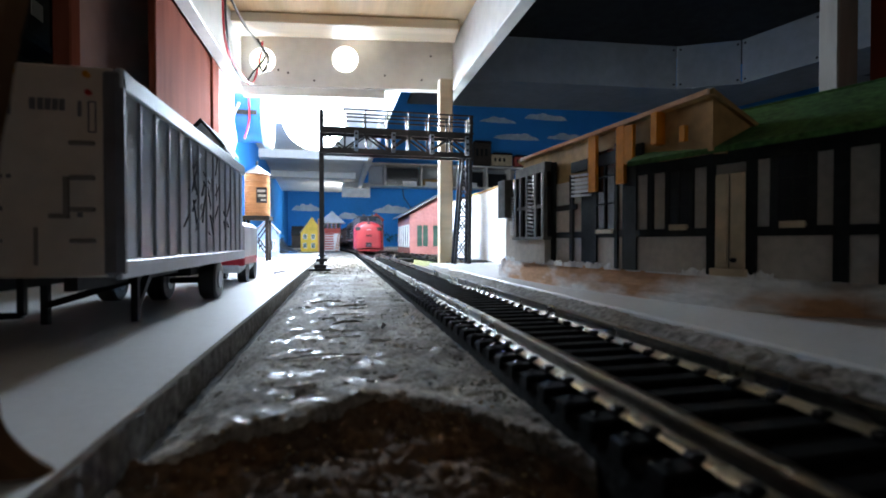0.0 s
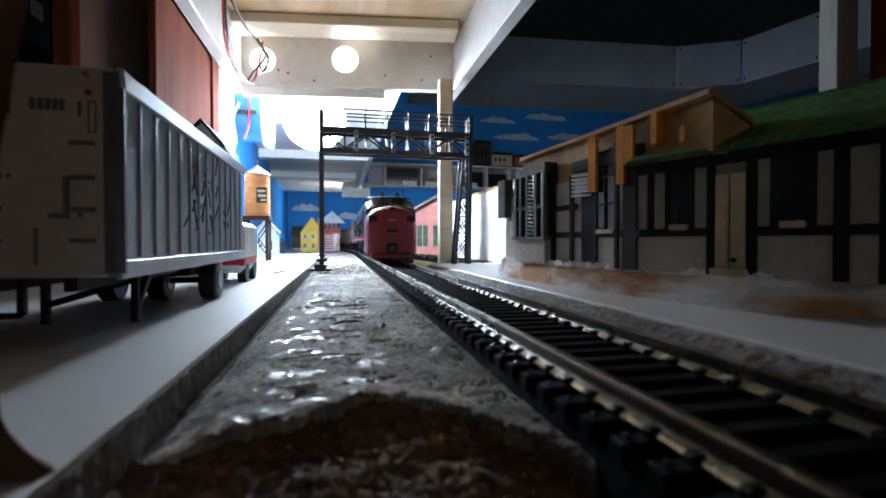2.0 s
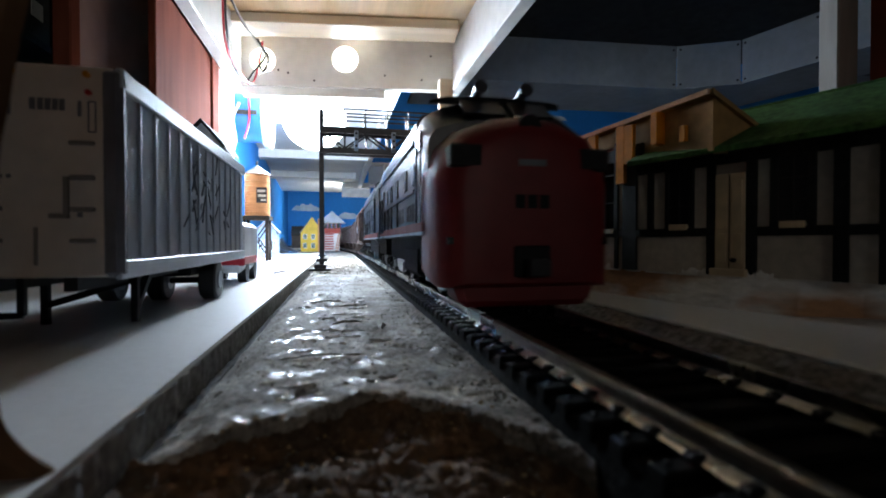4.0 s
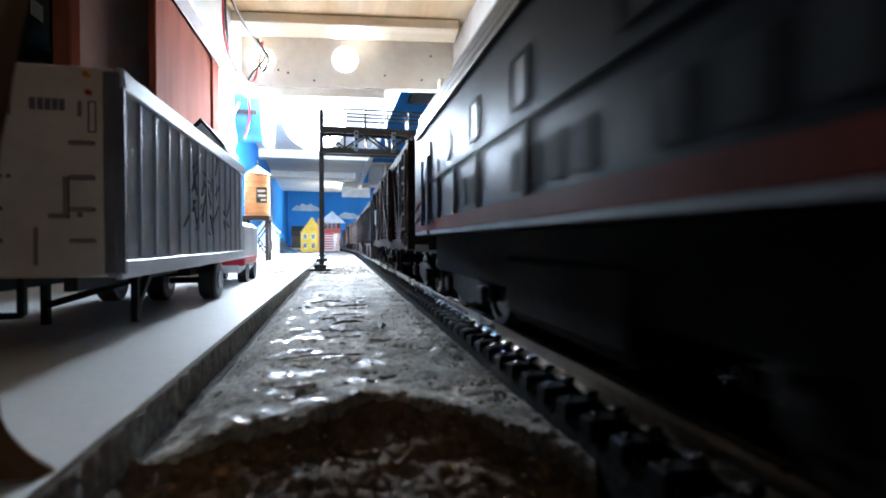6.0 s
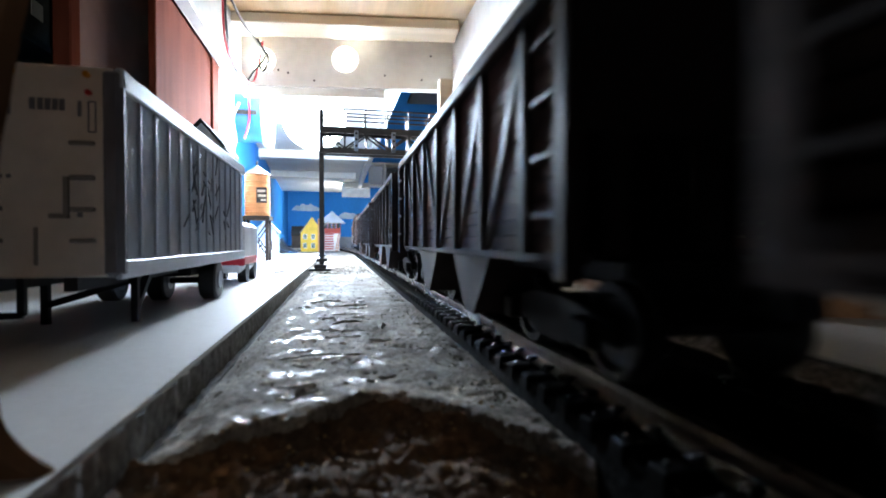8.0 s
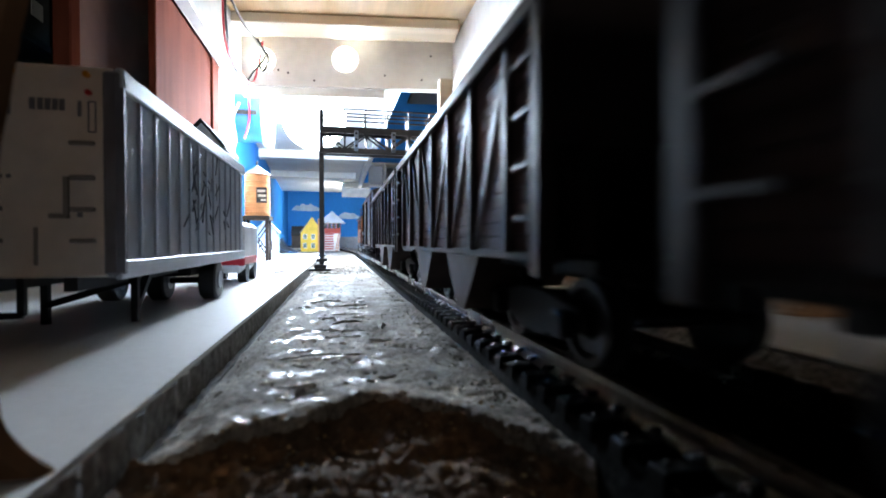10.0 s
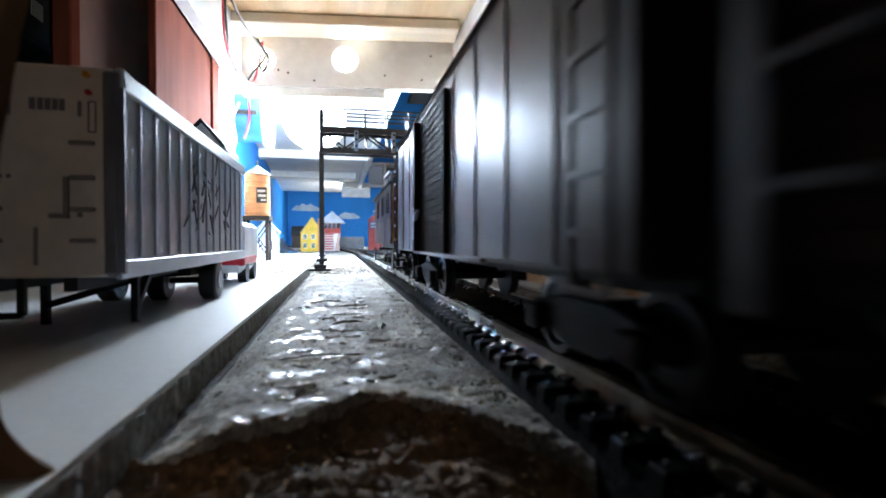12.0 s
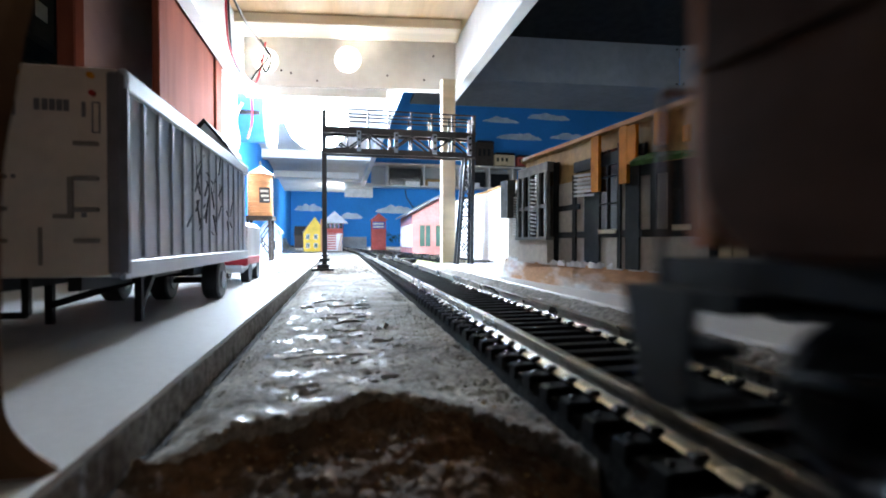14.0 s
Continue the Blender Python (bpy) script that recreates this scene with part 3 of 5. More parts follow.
def loco(label, nose_first, L):
    t = thing("diesel_locomotive", label, "locomotive", group="train")
    h = L / 2

    def profile(w, zt, zb=15.1, n=7, sh=0.75):
        """Body section: straight sides, rounded roof."""
        pts = [(-w, zb), (-w, zb + (zt - zb) * sh)]
        for k in range(1, n):
            a = math.pi * k / n
            pts.append((-w * math.cos(a), zb + (zt - zb) * (sh + (1 - sh) * math.sin(a) ** 0.8)))
        pts += [(w, zb + (zt - zb) * sh), (w, zb)]
        return pts
    ring = lambda y, w, zt, zb=15.1, sh=0.75: [(x, y, z) for x, z in profile(w, zt, zb, 8, sh)]
    y0 = -h + 26
    part("body", lambda bm: loft(bm, [ring(y0, 17.4, 46.0), ring(h - 3, 17.4, 46.0), ring(h - 0.8, 17.2, 45.8), ring(h, 16.6, 45.2)]), "locogrey", t, smooth=True)
    part("roof", lambda bm: loft(bm, [[(x * 0.97, y, z + 0.6) for x, z in profile(17.4, 45.7, 40.5, 8, 0.1)] for y in (y0 + 2, h - 4)]), "steelblack", t, smooth=True)
    if nose_first:
        part("cab", lambda bm: loft(bm, [ring(-h + 26.1, 17.4, 46.0), ring(-h + 20, 17.3, 45.6), ring(-h + 12, 16.9, 39.4, sh=0.8)]), "steelblack", t, smooth=True)
        nose = part("nose", lambda bm: loft(bm, [ring(-h + 17, 17.35, 39.6, 8, 0.62), ring(-h + 11, 17.2, 39.2, 6, 0.62), ring(-h + 5, 16.6, 38.4, 5, 0.62), ring(-h + 2.2, 15.6, 37.2, 5, 0.62), ring(-h + 0.8, 14.2, 35.6, 5.4, 0.62), ring(-h + 0.2, 12.2, 33.6, 6, 0.62), ring(-h, 8.0, 29.0, 8, 0.6)]), "locored", t, "scarlet bulldog nose", smooth=True)
        part("headlight", lambda bm: tube(bm, (0, -h + 6.5, 36.6), (0, -h + 0.9, 35.8), 2.1, n=16), "black", nose)
        for s in (-1, 1):
            part("number_board", boxes((s * 12.2 - 3.0, s * 12.2 + 3.0, -h + 0.1, -h + 7, 27.4, 31.8)), "black", nose, bevel=0.4)
            part("windshield", lambda bm, s=s: extrude(bm, [(-h + 12.6, 40.2), (-h + 18.4, 44.9), (-h + 18.0, 45.4), (-h + 12.2, 40.7)], "x", *sorted((s * 0.8, s * 9.5))), "locoglass", t)
            part("cab_side_window", boxes((s * 17.2 - 0.4, s * 17.2 + 0.4, -h + 19, -h + 24, 33.5, 38)), "glass", t)
            part("horn", lambda bm, s=s: tube(bm, (s * 5, -h + 22, 47.0), (s * 5, -h + 16, 47.6), 0.7, 1.5), "steelblack", t)
        part("windshield_visor", lambda bm: loft(bm, [ring(-h + 22, 15.0, 46.7, 45.0, 0.3), ring(-h + 17.6, 13.0, 45.9, 44.6, 0.3)]), "locogrey", t, "dark roof brow over the windshield", smooth=True)
        part("coupler_pocket", boxes((-3.5, 3.5, -h - 0.3, -h + 3, 7, 13)), "black", nose, bevel=0.3)
        part("lettering", boxes((-3.2, -1.4, -h - 0.2, -h + 0.2, 20, 22.6), (-0.9, 0.9, -h - 0.2, -h + 0.2, 20, 22.6), (1.4, 3.2, -h - 0.2, -h + 0.2, 20, 22.6)), "locoglass", nose)
        part("nose_seam", boxes((-15.4, 15.4, -h + 0.9, -h + 2.6, 13.2, 14.6)), "locoglass", nose)
        part("number_stencil", boxes((-2.6, 2.6, -h - 0.2, -h + 0.3, 28.0, 29.2)), "graf", nose)
        part("pilot", lambda bm: loft(bm, [[(-12.5, y, 1.2), (12.5, y, 1.2), (15.2, y, 9), (-15.2, y, 9)] for y in (-h + 2.2, -h + 12)]), "locored", t, bevel=1.2)
    else:
        part("end_wall", boxes((-17.2, 17.2, -h + 22, -h + 26.2, 13.6, 43)), "steelblack", t, bevel=1.0)
        part("front_section", lambda bm: loft(bm, [ring(-h, 17.3, 45.6), ring(-h + 23, 17.4, 45.9)]), "locogrey", t, smooth=True)
    # side trim
    for s in (-1, 1):
        x = s * 17.45
        lo, hi = min(x, x + s * 0.35), max(x, x + s * 0.35)
        part("stripe", boxes((lo, hi, y0 - (24 if not nose_first else 12), h - 6, 15.9, 17.9)), "orange", t, "orange-red side stripe")
        part("pinstripe", boxes((lo, hi + 0, y0 - (24 if not nose_first else 12), h - 6, 15.2, 15.8)), "graf", t)
        part("batten", boxes((lo, hi, y0, h - 9, 25.2, 25.9)), "locogrey", t)
        for z in (36.6, 38.4, 40.0):
            part("louver", boxes((s * (17.5 - (z - 36) * 0.25) - 0.5, s * (17.5 - (z - 36) * 0.25) + 0.5, y0 + 2, h - 5, z, z + 0.8)), "steelblack", t)
        for k, y in enumerate((-34, 30)):
            part("porthole", lambda bm, y=y, s=s: tube(bm, (s * 17.2, y, 29.6), (s * 17.65, y, 29.6), 2.7, n=20), "locoglass", t)
        for y in (14, -1.8, -21):
            w = part("window", boxes((s * 17.4 - 0.15, s * 17.4 + 0.15, y - 1.8, y + 1.8, 27.3, 31.8)), "locoglass", t)
            each_bar("frame", [((s * 17.5, y - 2, 27.1), (s * 17.5, y + 2, 27.1)), ((s * 17.5, y - 2, 32), (s * 17.5, y + 2, 32)), ((s * 17.5, y - 2, 27), (s * 17.5, y - 2, 32.1)), ((s * 17.5, y + 2, 27), (s * 17.5, y + 2, 32.1))], "locogrey", w, 0.35)
        for y in (-46, -40, -4, 12, 24, 36, 50):
            part("panel_seam", boxes((lo, hi, y, y + 0.6, 18, 25.1 if y > -39 else 35)), "locogrey", t)
        each("lettering", [(s * 17.5 - 0.08, s * 17.5 + 0.08, y, y + 2.6, 18.9, 22.7) for y in (-34, -29.5, -25, -16, -11.5, -7, -2.5, 14, 18.5, 23)], "locoletter", t)
        part("grab_iron", bars([((s * 18.2, h - 16.5, 17), (s * 18.2, h - 16.5, 30)), ((s * 18.2, h - 23, 17), (s * 18.2, h - 23, 30))], 0.5), "steelblack", t)
        for z in ((19.2, 22.0) if not nose_first else ()):
            part("end_stripe", lambda bm, z=z, lo=lo, hi=hi: extrude(bm, [(h - 15.5, z + 1.4), (h - 15.5, z + 2.8), (h - 4.6, z), (h - 4.6, z - 1.4)], "x", lo, hi), "orange", t)
        part("door_recess", boxes((s * 17.45 - 0.3, s * 17.45 + 0.3, h - 22, h - 17.5, 16.4, 33)), "steelblack", t)
        part("step_plate", boxes((min(s * 17.2, s * 18.4), max(s * 17.2, s * 18.4), h - 23, h - 17, 15.2, 15.9)), "graf", t)
    part("frame_skirt", boxes((-13.5, 13.5, -h + 14, h - 4, 7.5, 15.2)), "roadbed", t)
    part("fuel_tank", boxes((-14, 14, -15, 15, 3.5, 13)), "roadbed", t, bevel=1.6)
    for y in (-h + 27, h - 25):
        truck(t, y, 5.4, 24, "silver" if nose_first else "black")
    coupler(t, h, 1)
    coupler(t, -h, -1)
    # full body width of the streamlined shell
    for ob in t.children_recursive:
        if ob.name.split(".")[0] not in ("truck", "wheelset", "journal_box", "coupler", "frame_skirt", "fuel_tank"):
            for v in ob.data.vertices:
                v.co.x *= 1.05
    return t


def freight_frame(t, L, z=10.5, inset=18):
    part("underframe", boxes((-13, 13, -L / 2, L / 2, z - 1.4, z), (-2.5, 2.5, -L / 2, L / 2, z - 3.4, z - 1.4)), "black", t)
    for y in (-L / 2 + inset, L / 2 - inset):
        truck(t, y)
    coupler(t, L / 2, 1)
    coupler(t, -L / 2, -1)


def stock_car():
    L, W, zt, zb = 126.0, 17.5, 39.5, 13.0
    t = thing("stock_car", "brown slatted stock car with open centre door", "freight car", group="train")
    freight_frame(t, L, 13.0, 14)
    h = L / 2
    part("roof", lambda bm: extrude(bm, [(-W - 0.8, zt), (0, zt + 3.4), (W + 0.8, zt), (W + 0.8, zt - 1), (0, zt + 2.2), (-W - 0.8, zt - 1)], "y", -h - 0.5, h + 0.5), "stockbrown", t)
    part("running_board", boxes((-3, 3, -h - 1, h + 1, zt + 3.6, zt + 4.4)), "stockbrown", t)
    part("floor_panel", boxes((-W + 1, W - 1, -h, h, zb, zb + 1)), "stockbrown", t)
    for y in (-h, h):
        e = part("end_wall", boxes((-W, W, min(y, y - math.copysign(1.2, y)), max(y, y - math.copysign(1.2, y)), zb, zt)), "stockbrown", t)
        for k in range(8):
            part("board", boxes((-W, W, y - 0.4, y + 0.4, zb + 0.3 + k * 3.25, zb + 3.1 + k * 3.25)), "stockbrown", e)
    slats = {q: build("slat", boxes((-0.5, 0.5, -q, q, 0, 1.2)), "stockbrown") for q in (20, 23)}
    for s in (-1, 1):
        for y, q in ((-43, 20), (40, 23)):
            for k in range(16):
                o = part("slat", slats[q], None, t)
                o.matrix_basis = pose(s * (W - 0.6) * MM, y * MM, (zb + 0.6 + k * 1.62) * MM)
        for y in (-h + 0.8, -43, -23, 4, 16.5, 42, h - 0.8):
            part("post", boxes((s * W - 0.8, s * W + 0.8, y - 1, y + 1, zb, zt)), "stockbrown", t)
        for a, b in ((-44, -h + 2), (-42, -25), (41, 19), (43, h - 2)):
            part("brace", bars([((s * (W + 0.4), a, zb + 1), (s * (W + 0.4), b, zt - 1))], 0.8, 1.7), "stockbrown", t)
        part("side_sill", boxes((s * W - 0.9, s * W + 0.9, -h, h, zb - 1.2, zb + 1.4)), "stockbrown", t)
        part("top_plate", boxes((s * W - 0.9, s * W + 0.9, -h, h, zt - 2.5, zt)), "stockbrown", t)
        part("door_track", boxes((s * W - 1.4, s * W + 1.4, -25, 17.5, zb + 0.5, zb + 2)), "stockbrown", t)
        part("placard", boxes((s * (W + 1.0) - 0.3, s * (W + 1.0) + 0.3, 38.5, 49, 22, 28.6)), "graf", t, "pale metal placard")
        xa, xb = s * (W + 1.2) - 0.5, s * (W + 1.2) + 0.5
        door = part("door", boxes((xa, xb, -23, 3.5, zb + 0.9, zb + 2), (xa, xb, -23, 3.5, zt - 2.6, zt - 1.5), (xa, xb, -23, -22, zb + 2, zt - 2.6), (xa, xb, 2.5, 3.5, zb + 2, zt - 2.6)), "stockbrown", t)
        each("door_slat", [(xa + 0.1, xb - 0.1, -22, 2.5, zb + 2.5 + k * 1.62, zb + 3.6 + k * 1.62) for k in range(13)], "stockbrown", door)
        each("door_post", [(s * (W + 1.6) - 0.5, s * (W + 1.6) + 0.5, y - 0.9, y + 0.9, zb + 1.5, zt - 2) for y in (-23, -10, 3)], "stockbrown", door)
        part("door_brace", bars([((s * (W + 1.7), 2, zt - 3), (s * (W + 1.7), -22, zb + 3))], 0.9, 2.2), "stockbrown", door)
        for y in (-h + 5, h - 5):
            ladder(t, s * (W + 1.3), y - 2.6, y + 2.6, zb, zt - 2, 6, "stockbrown")
    part("hay_load", boxes((-13, 13, -4, 17, zb + 1, zb + 3.4)), "orangewood", t, "orange-brown load inside the door")
    return t


def hopper_car():
    L, W, zt, zb = 104.0, 17.8, 36.5, 12.6
    t = thing("hopper_car", "black-brown composite hopper car with diagonal braces", "hopper car", group="train")
    h = L / 2
    freight_frame(t, L, 12.0)
    for s in (-1, 1):
        for k in range(14):
            part("side_plank", boxes((s * (W - 1.0) - 0.6, s * (W - 1.0) + 0.6, -h + 1.4, h - 1.4, zb + 0.2 + k * 1.65, zb + 1.72 + k * 1.65)), "plank", t)
        part("top_rail", boxes((s * W - 1.0, s * W + 1.0, -h, h, zt - 1.8, zt)), "hopper", t, bevel=0.2)
        part("side_sill", boxes((s * (W - 1.2) - 0.6, s * (W - 1.2) + 0.6, -h, h, zb - 0.9, zb + 0.3)), "hopper", t, bevel=0.2)
        posts = [-h + 10, -28, -14, 0, 14, 28, h - 10]
        for y in posts:
            part("post", boxes((s * (W - 0.4) - 0.9, s * (W - 0.4) + 0.9, y - 0.7, y + 0.7, zb, zt - 1.5)), "hopper", t)
        for k in range(6):
            a, b = posts[k], posts[k + 1]
            lo, hi = (a + 1, b - 1) if k < 3 else (b - 1, a + 1)
            part("diagonal_brace", bars([((s * (W - 0.5), lo, zt - 2), (s * (W - 0.5), hi, zb + 0.6))], 1.0, 1.5), "hopper", t)
        for y in (-h + 4, h - 4):
            each_bar("grab_iron", [((s * (W + 0.7), y - 2.2, z), (s * (W + 0.7), y + 2.2, z)) for z in (16, 21, 26, 31)] + [((s * (W - 0.6), y + e * 2.2, z), (s * (W + 0.8), y + e * 2.2, z)) for z in (16, 21, 26, 31) for e in (-1, 1)], "hopper", t, 0.5)
        for y in (-h + 0.8, h - 0.8):
            part("corner_post", boxes((s * W - 0.9, s * W + 0.9, y - 0.8, y + 0.8, zb - 2, zt)), "hopper", t)
        for y in (-17, 17):
            part("hopper_bay", lambda bm, y=y, s=s: extrude(bm, [(y - 11, zb), (y + 11, zb), (y + 2.5, 3.2), (y - 2.5, 3.2)], "x", s * 9, s * 16.6), "hopper", t)
    for e in (-1, 1):
        part("slope_sheet", lambda bm, e=e: extrude(bm, [(e * (h - 2), zt - 4), (e * (h - 2), zt - 5.2), (e * 22, zb - 1), (e * 20, zb)], "x", -W + 2, W - 2), "hopper", t)
        part("end_wall", boxes((-W, W, e * h - 0.7, e * h + 0.7, zt - 14, zt)), "hopper", t)
        each_bar("end_post", [((x, e * (h - 0.5), zb), (x, e * (h - 0.5), zt - 11)) for x in (-14, -5, 5, 14)], "hopper", t, 1.6)
        part("brake_wheel", lambda bm, e=e: tube(bm, (8, e * (h + 1), 29), (8, e * (h + 1.8), 29), 3.2, n=18), "hopper", t)
    part("coal_load", strip_local(-W + 2, W - 2, -h + 6, h - 6, zt - 4.5), "coal", t, "dark load heaped below the rim")
    return t


def strip_local(x0, x1, y0, y1, z):
    def fill(bm):
        nx, ny = 10, 24
        g = [[bm.verts.new((x0 + (x1 - x0) * i / nx, y0 + (y1 - y0) * j / ny, z + 1.5 * noise.noise((i * 0.7, j * 0.7, 4)))) for i in range(nx + 1)] for j in range(ny + 1)]
        for j in range(ny):
            for i in range(nx):
                bm.faces.new((g[j][i], g[j][i + 1], g[j + 1][i + 1], g[j + 1][i]))
        low = [[bm.verts.new((p.co.x, p.co.y, z - 6)) for p in r] for r in (g[0], g[-1])]
    return fill


def box_car():
    L, W, zt, zb = 122.0, 17.6, 42.5, 11.2
    t = thing("box_car", "brown panelled box car with ribbed doors", "box car", group="train")
    h = L / 2
    freight_frame(t, L, 11.5)
    part("body", boxes((-W, W, -h, h, zb, zt)), "boxbrown", t, bevel=0.5)
    part("roof", lambda bm: extrude(bm, [(-W - 0.7, zt - 0.5), (-W * 0.5, zt + 2), (0, zt + 2.6), (W * 0.5, zt + 2), (W + 0.7, zt - 0.5)], "y", -h - 0.4, h + 0.4), "boxbrown", t)
    part("running_board", boxes((-3, 3, -h - 1, h + 1, zt + 3, zt + 3.8)), "boxbrown", t)
    for s in (-1, 1):
        x0, x1 = sorted((s * W, s * (W + 0.16)))
        for k in range(1, 10):
            y = -h + k * L / 10
            if not -12 < y < 17:
                part("seam", boxes((x0, x1, y - 0.5, y + 0.5, zb + 0.5, zt - 1)), "boxbrown", t)
        xd0, xd1 = sorted((s * W, s * (W + 0.9)))
        door = part("door", boxes((xd0, xd1, -9, 15, zb + 0.5, zt - 3)), "doorbrown", t)
        xr0, xr1 = sorted((s * (W + 0.9), s * (W + 1.02)))
        for k in range(20):
            part("rib", boxes((xr0, xr1, -8, 14, zb + 2 + k * 1.42, zb + 2.5 + k * 1.42)), "doorbrown", door)
        part("door_rail", boxes((xd0, xd1, -30, 16, zb - 0.1, zb + 0.4)), "boxbrown", t)
        part("door_post", boxes((*sorted((s * W, s * (W + 2.1))), 15, 17.4, zb + 0.5, zt - 3)), "doorbrown", t)
        part("latch", bars([((s * (W + 1.9), 16, zb + 7), (s * (W + 1.9), 12, zb + 9)), ((s * (W + 1.9), 16, zb + 3), (s * (W + 1.9), 16, zb + 10))], 0.8), "silver", door)
        for y in (-h + 4, h - 4):
            ladder(t, s * (W + 1.2), y - 2.6, y + 2.6, zb - 1, zt - 3, 7, "boxbrown")
    return t


def caboose():
    L, W, zt, zb = 77.0, 17.4, 35.6, 12.8
    t = thing("caboose", "brown caboose with orange end and dark roof", "caboose", group="train")
    h = L / 2
    part("underframe", boxes((-13, 13, -h - 8, h + 8, 10.8, 12.6)), "black", t)
    for y in (-h + 13, h - 13):
        truck(t, y)
    coupler(t, h + 6, 1)
    coupler(t, -h - 6, -1)

    def side(bm):
        # rounded lower corners at both ends
        r = 5
        arc = [radians(15 * k) for k in range(1, 7)]
        pts = [(-h + r, zb), (h - r, zb)] + [(h - r + r * math.sin(a), zb + r - r * math.cos(a)) for a in arc] + [(h, zt), (-h, zt)] + [(-h + r - r * math.sin(a), zb + r - r * math.cos(a)) for a in arc[::-1]]
        extrude(bm, pts, "x", -W, W)
    part("body", side, "cabbrown", t, bevel=0.4)
    part("roof", lambda bm: extrude(bm, [(-W - 1.2, zt - 0.6), (-W * 0.8, zt + 1.6), (-W * 0.4, zt + 2.8), (W * 0.4, zt + 2.8), (W * 0.8, zt + 1.6), (W + 1.2, zt - 0.6)], "y", -h - 7, h + 7), "steelblack", t)
    cup = part("cupola", boxes((-12, 12, 8, 32, zt + 2, zt + 10)), "cabbrown", t, bevel=0.5)
    part("cupola_roof", boxes((-13.5, 13.5, 6, 34, zt + 10, zt + 11.4)), "steelblack", cup, bevel=0.4)
    for s in (-1, 1):
        each("cupola_window", [(s * 12 - 0.3, s * 12 + 0.3, y, y + 7, zt + 4, zt + 9) for y in (11, 22)], "glass", cup)
    part("stack", lambda bm: (tube(bm, (-6, -h + 14, zt + 2), (-6, -h + 14, zt + 8), 1.0), tube(bm, (-6, -h + 14, zt + 7), (-6, -h + 14, zt + 8.4), 1.8)), "steelblack", t)
    for e in (-1, 1):
        part("end_panel", boxes((-W + 0.4, W - 0.4, e * h - 0.6, e * h + 0.6, zb + 0.6, zt - 1)), "caborange", t, "orange end wall")
        part("platform", boxes((-15, 15, min(e * h, e * (h + 8)), max(e * h, e * (h + 8)), 9.6, 10.8)), "black", t)
        each_bar("railing", [((x, e * (h + 7), 10.8), (x, e * (h + 7), 24)) for x in (-14, -5, 5, 14)] + [((-14, e * (h + 7), 24), (14, e * (h + 7), 24))], "steelblack", t, 0.45)
        for s in (-1, 1):
            each("step", [(s * 15 - 2, s * 15 + 2, min(e * (h + 1), e * (h + 5)), max(e * (h + 1), e * (h + 5)), z, z + 0.7) for z in (4.2, 7.0)], "black", t)
            part("step_side", lambda bm, e=e, s=s: extrude(bm, [(e * h, 11), (e * (h + 6.5), 11), (e * (h + 4.5), 4), (e * (h + 1), 4)], "x", s * 17 - 0.3, s * 17 + 0.3), "black", t)
    for s in (-1, 1):
        x0, x1 = sorted((s * W, s * (W + 0.6)))
        part("belt_rail", boxes((s * W - 0.3, s * W + 0.3, -h + 0.5, h - 0.5, 22.4, 23.0)), "cabbrown", t)
        part("side_seam", boxes((s * W - 0.12, s * W + 0.12, -14.3, -14.0, zb, 22)), "cabbrown", t)
        for y in (-28, -6, 17):
            w = part("window", boxes((s * W - 0.15, s * W + 0.15, y - 2.2, y + 2.2, 25, 31.6)), "locoglass", t)
            each_bar("frame", [((s * (W + 0.3), y - 2.8, 24.7), (s * (W + 0.3), y + 2.8, 24.7)), ((s * (W + 0.3), y - 2.8, 32.3), (s * (W + 0.3), y + 2.8, 32.3)), ((s * (W + 0.3), y - 2.8, 24.4), (s * (W + 0.3), y - 2.8, 32.6)), ((s * (W + 0.3), y + 2.8, 24.4), (s * (W + 0.3), y + 2.8, 32.6))], "cabbrown", w, 0.3)
    return t


# ---- woodwork of the upper deck ----
def holed_board(bm):
    """The cross board with two round holes, in its own frame: x along, z up, thickness in y."""
    outline = [(-91, 147), (91, 147), (91, 189.5), (-91, 189.5)]
    loops = [outline] + [[(cx + r * math.cos(k * math.tau / 32), cz + r * math.sin(k * math.tau / 32)) for k in range(32)] for cx, cz, r in ((-4, 171, 11.2), (-73, 168, 10.6))]
    edges = []
    for lp in loops:
        vs = [bm.verts.new((x, 0, z)) for x, z in lp]
        edges += [bm.edges.new((vs[i], vs[(i + 1) % len(vs)])) for i in range(len(vs))]
    faces = [g for g in bmesh.ops.triangle_fill(bm, use_beauty=True, edges=edges)["geom"] if isinstance(g, bmesh.types.BMFace)]
    out = bmesh.ops.extrude_face_region(bm, geom=faces)["geom"]
    bmesh.ops.translate(bm, vec=(0, 9, 0), verts=[g for g in out if isinstance(g, bmesh.types.BMVert)])


cross = setting("cross_board", holed_board, "whiteboard", "pale cross board with two round holes", "joist")
cross.matrix_basis = pose(9.5 * MM, 420 * MM, 0, 0, 0, -7.5)
batten = setting("joist", boxes((-90, 90, -27, -0.5, 182, 189.5)), "pine", "bare pine batten under the plywood", "joist", bevel=0.6)
batten.matrix_basis = pose(7.5 * MM, 406 * MM, 0, 0, 0, -7.5)
batten = setting("joist", boxes((-91, 30, 0, 7, 139, 146.8)), "whiteboard", "pale trim strip below the cross board", "joist", bevel=0.6)
batten.matrix_basis = pose(9.5 * MM, 422 * MM, 0, 0, 0, -7.5)
setting("beam_right", boxes((98, 107, 60, 440, 147, 189.5)), "whiteboard", "white painted long beam of the upper deck", "beam", bevel=0.6)
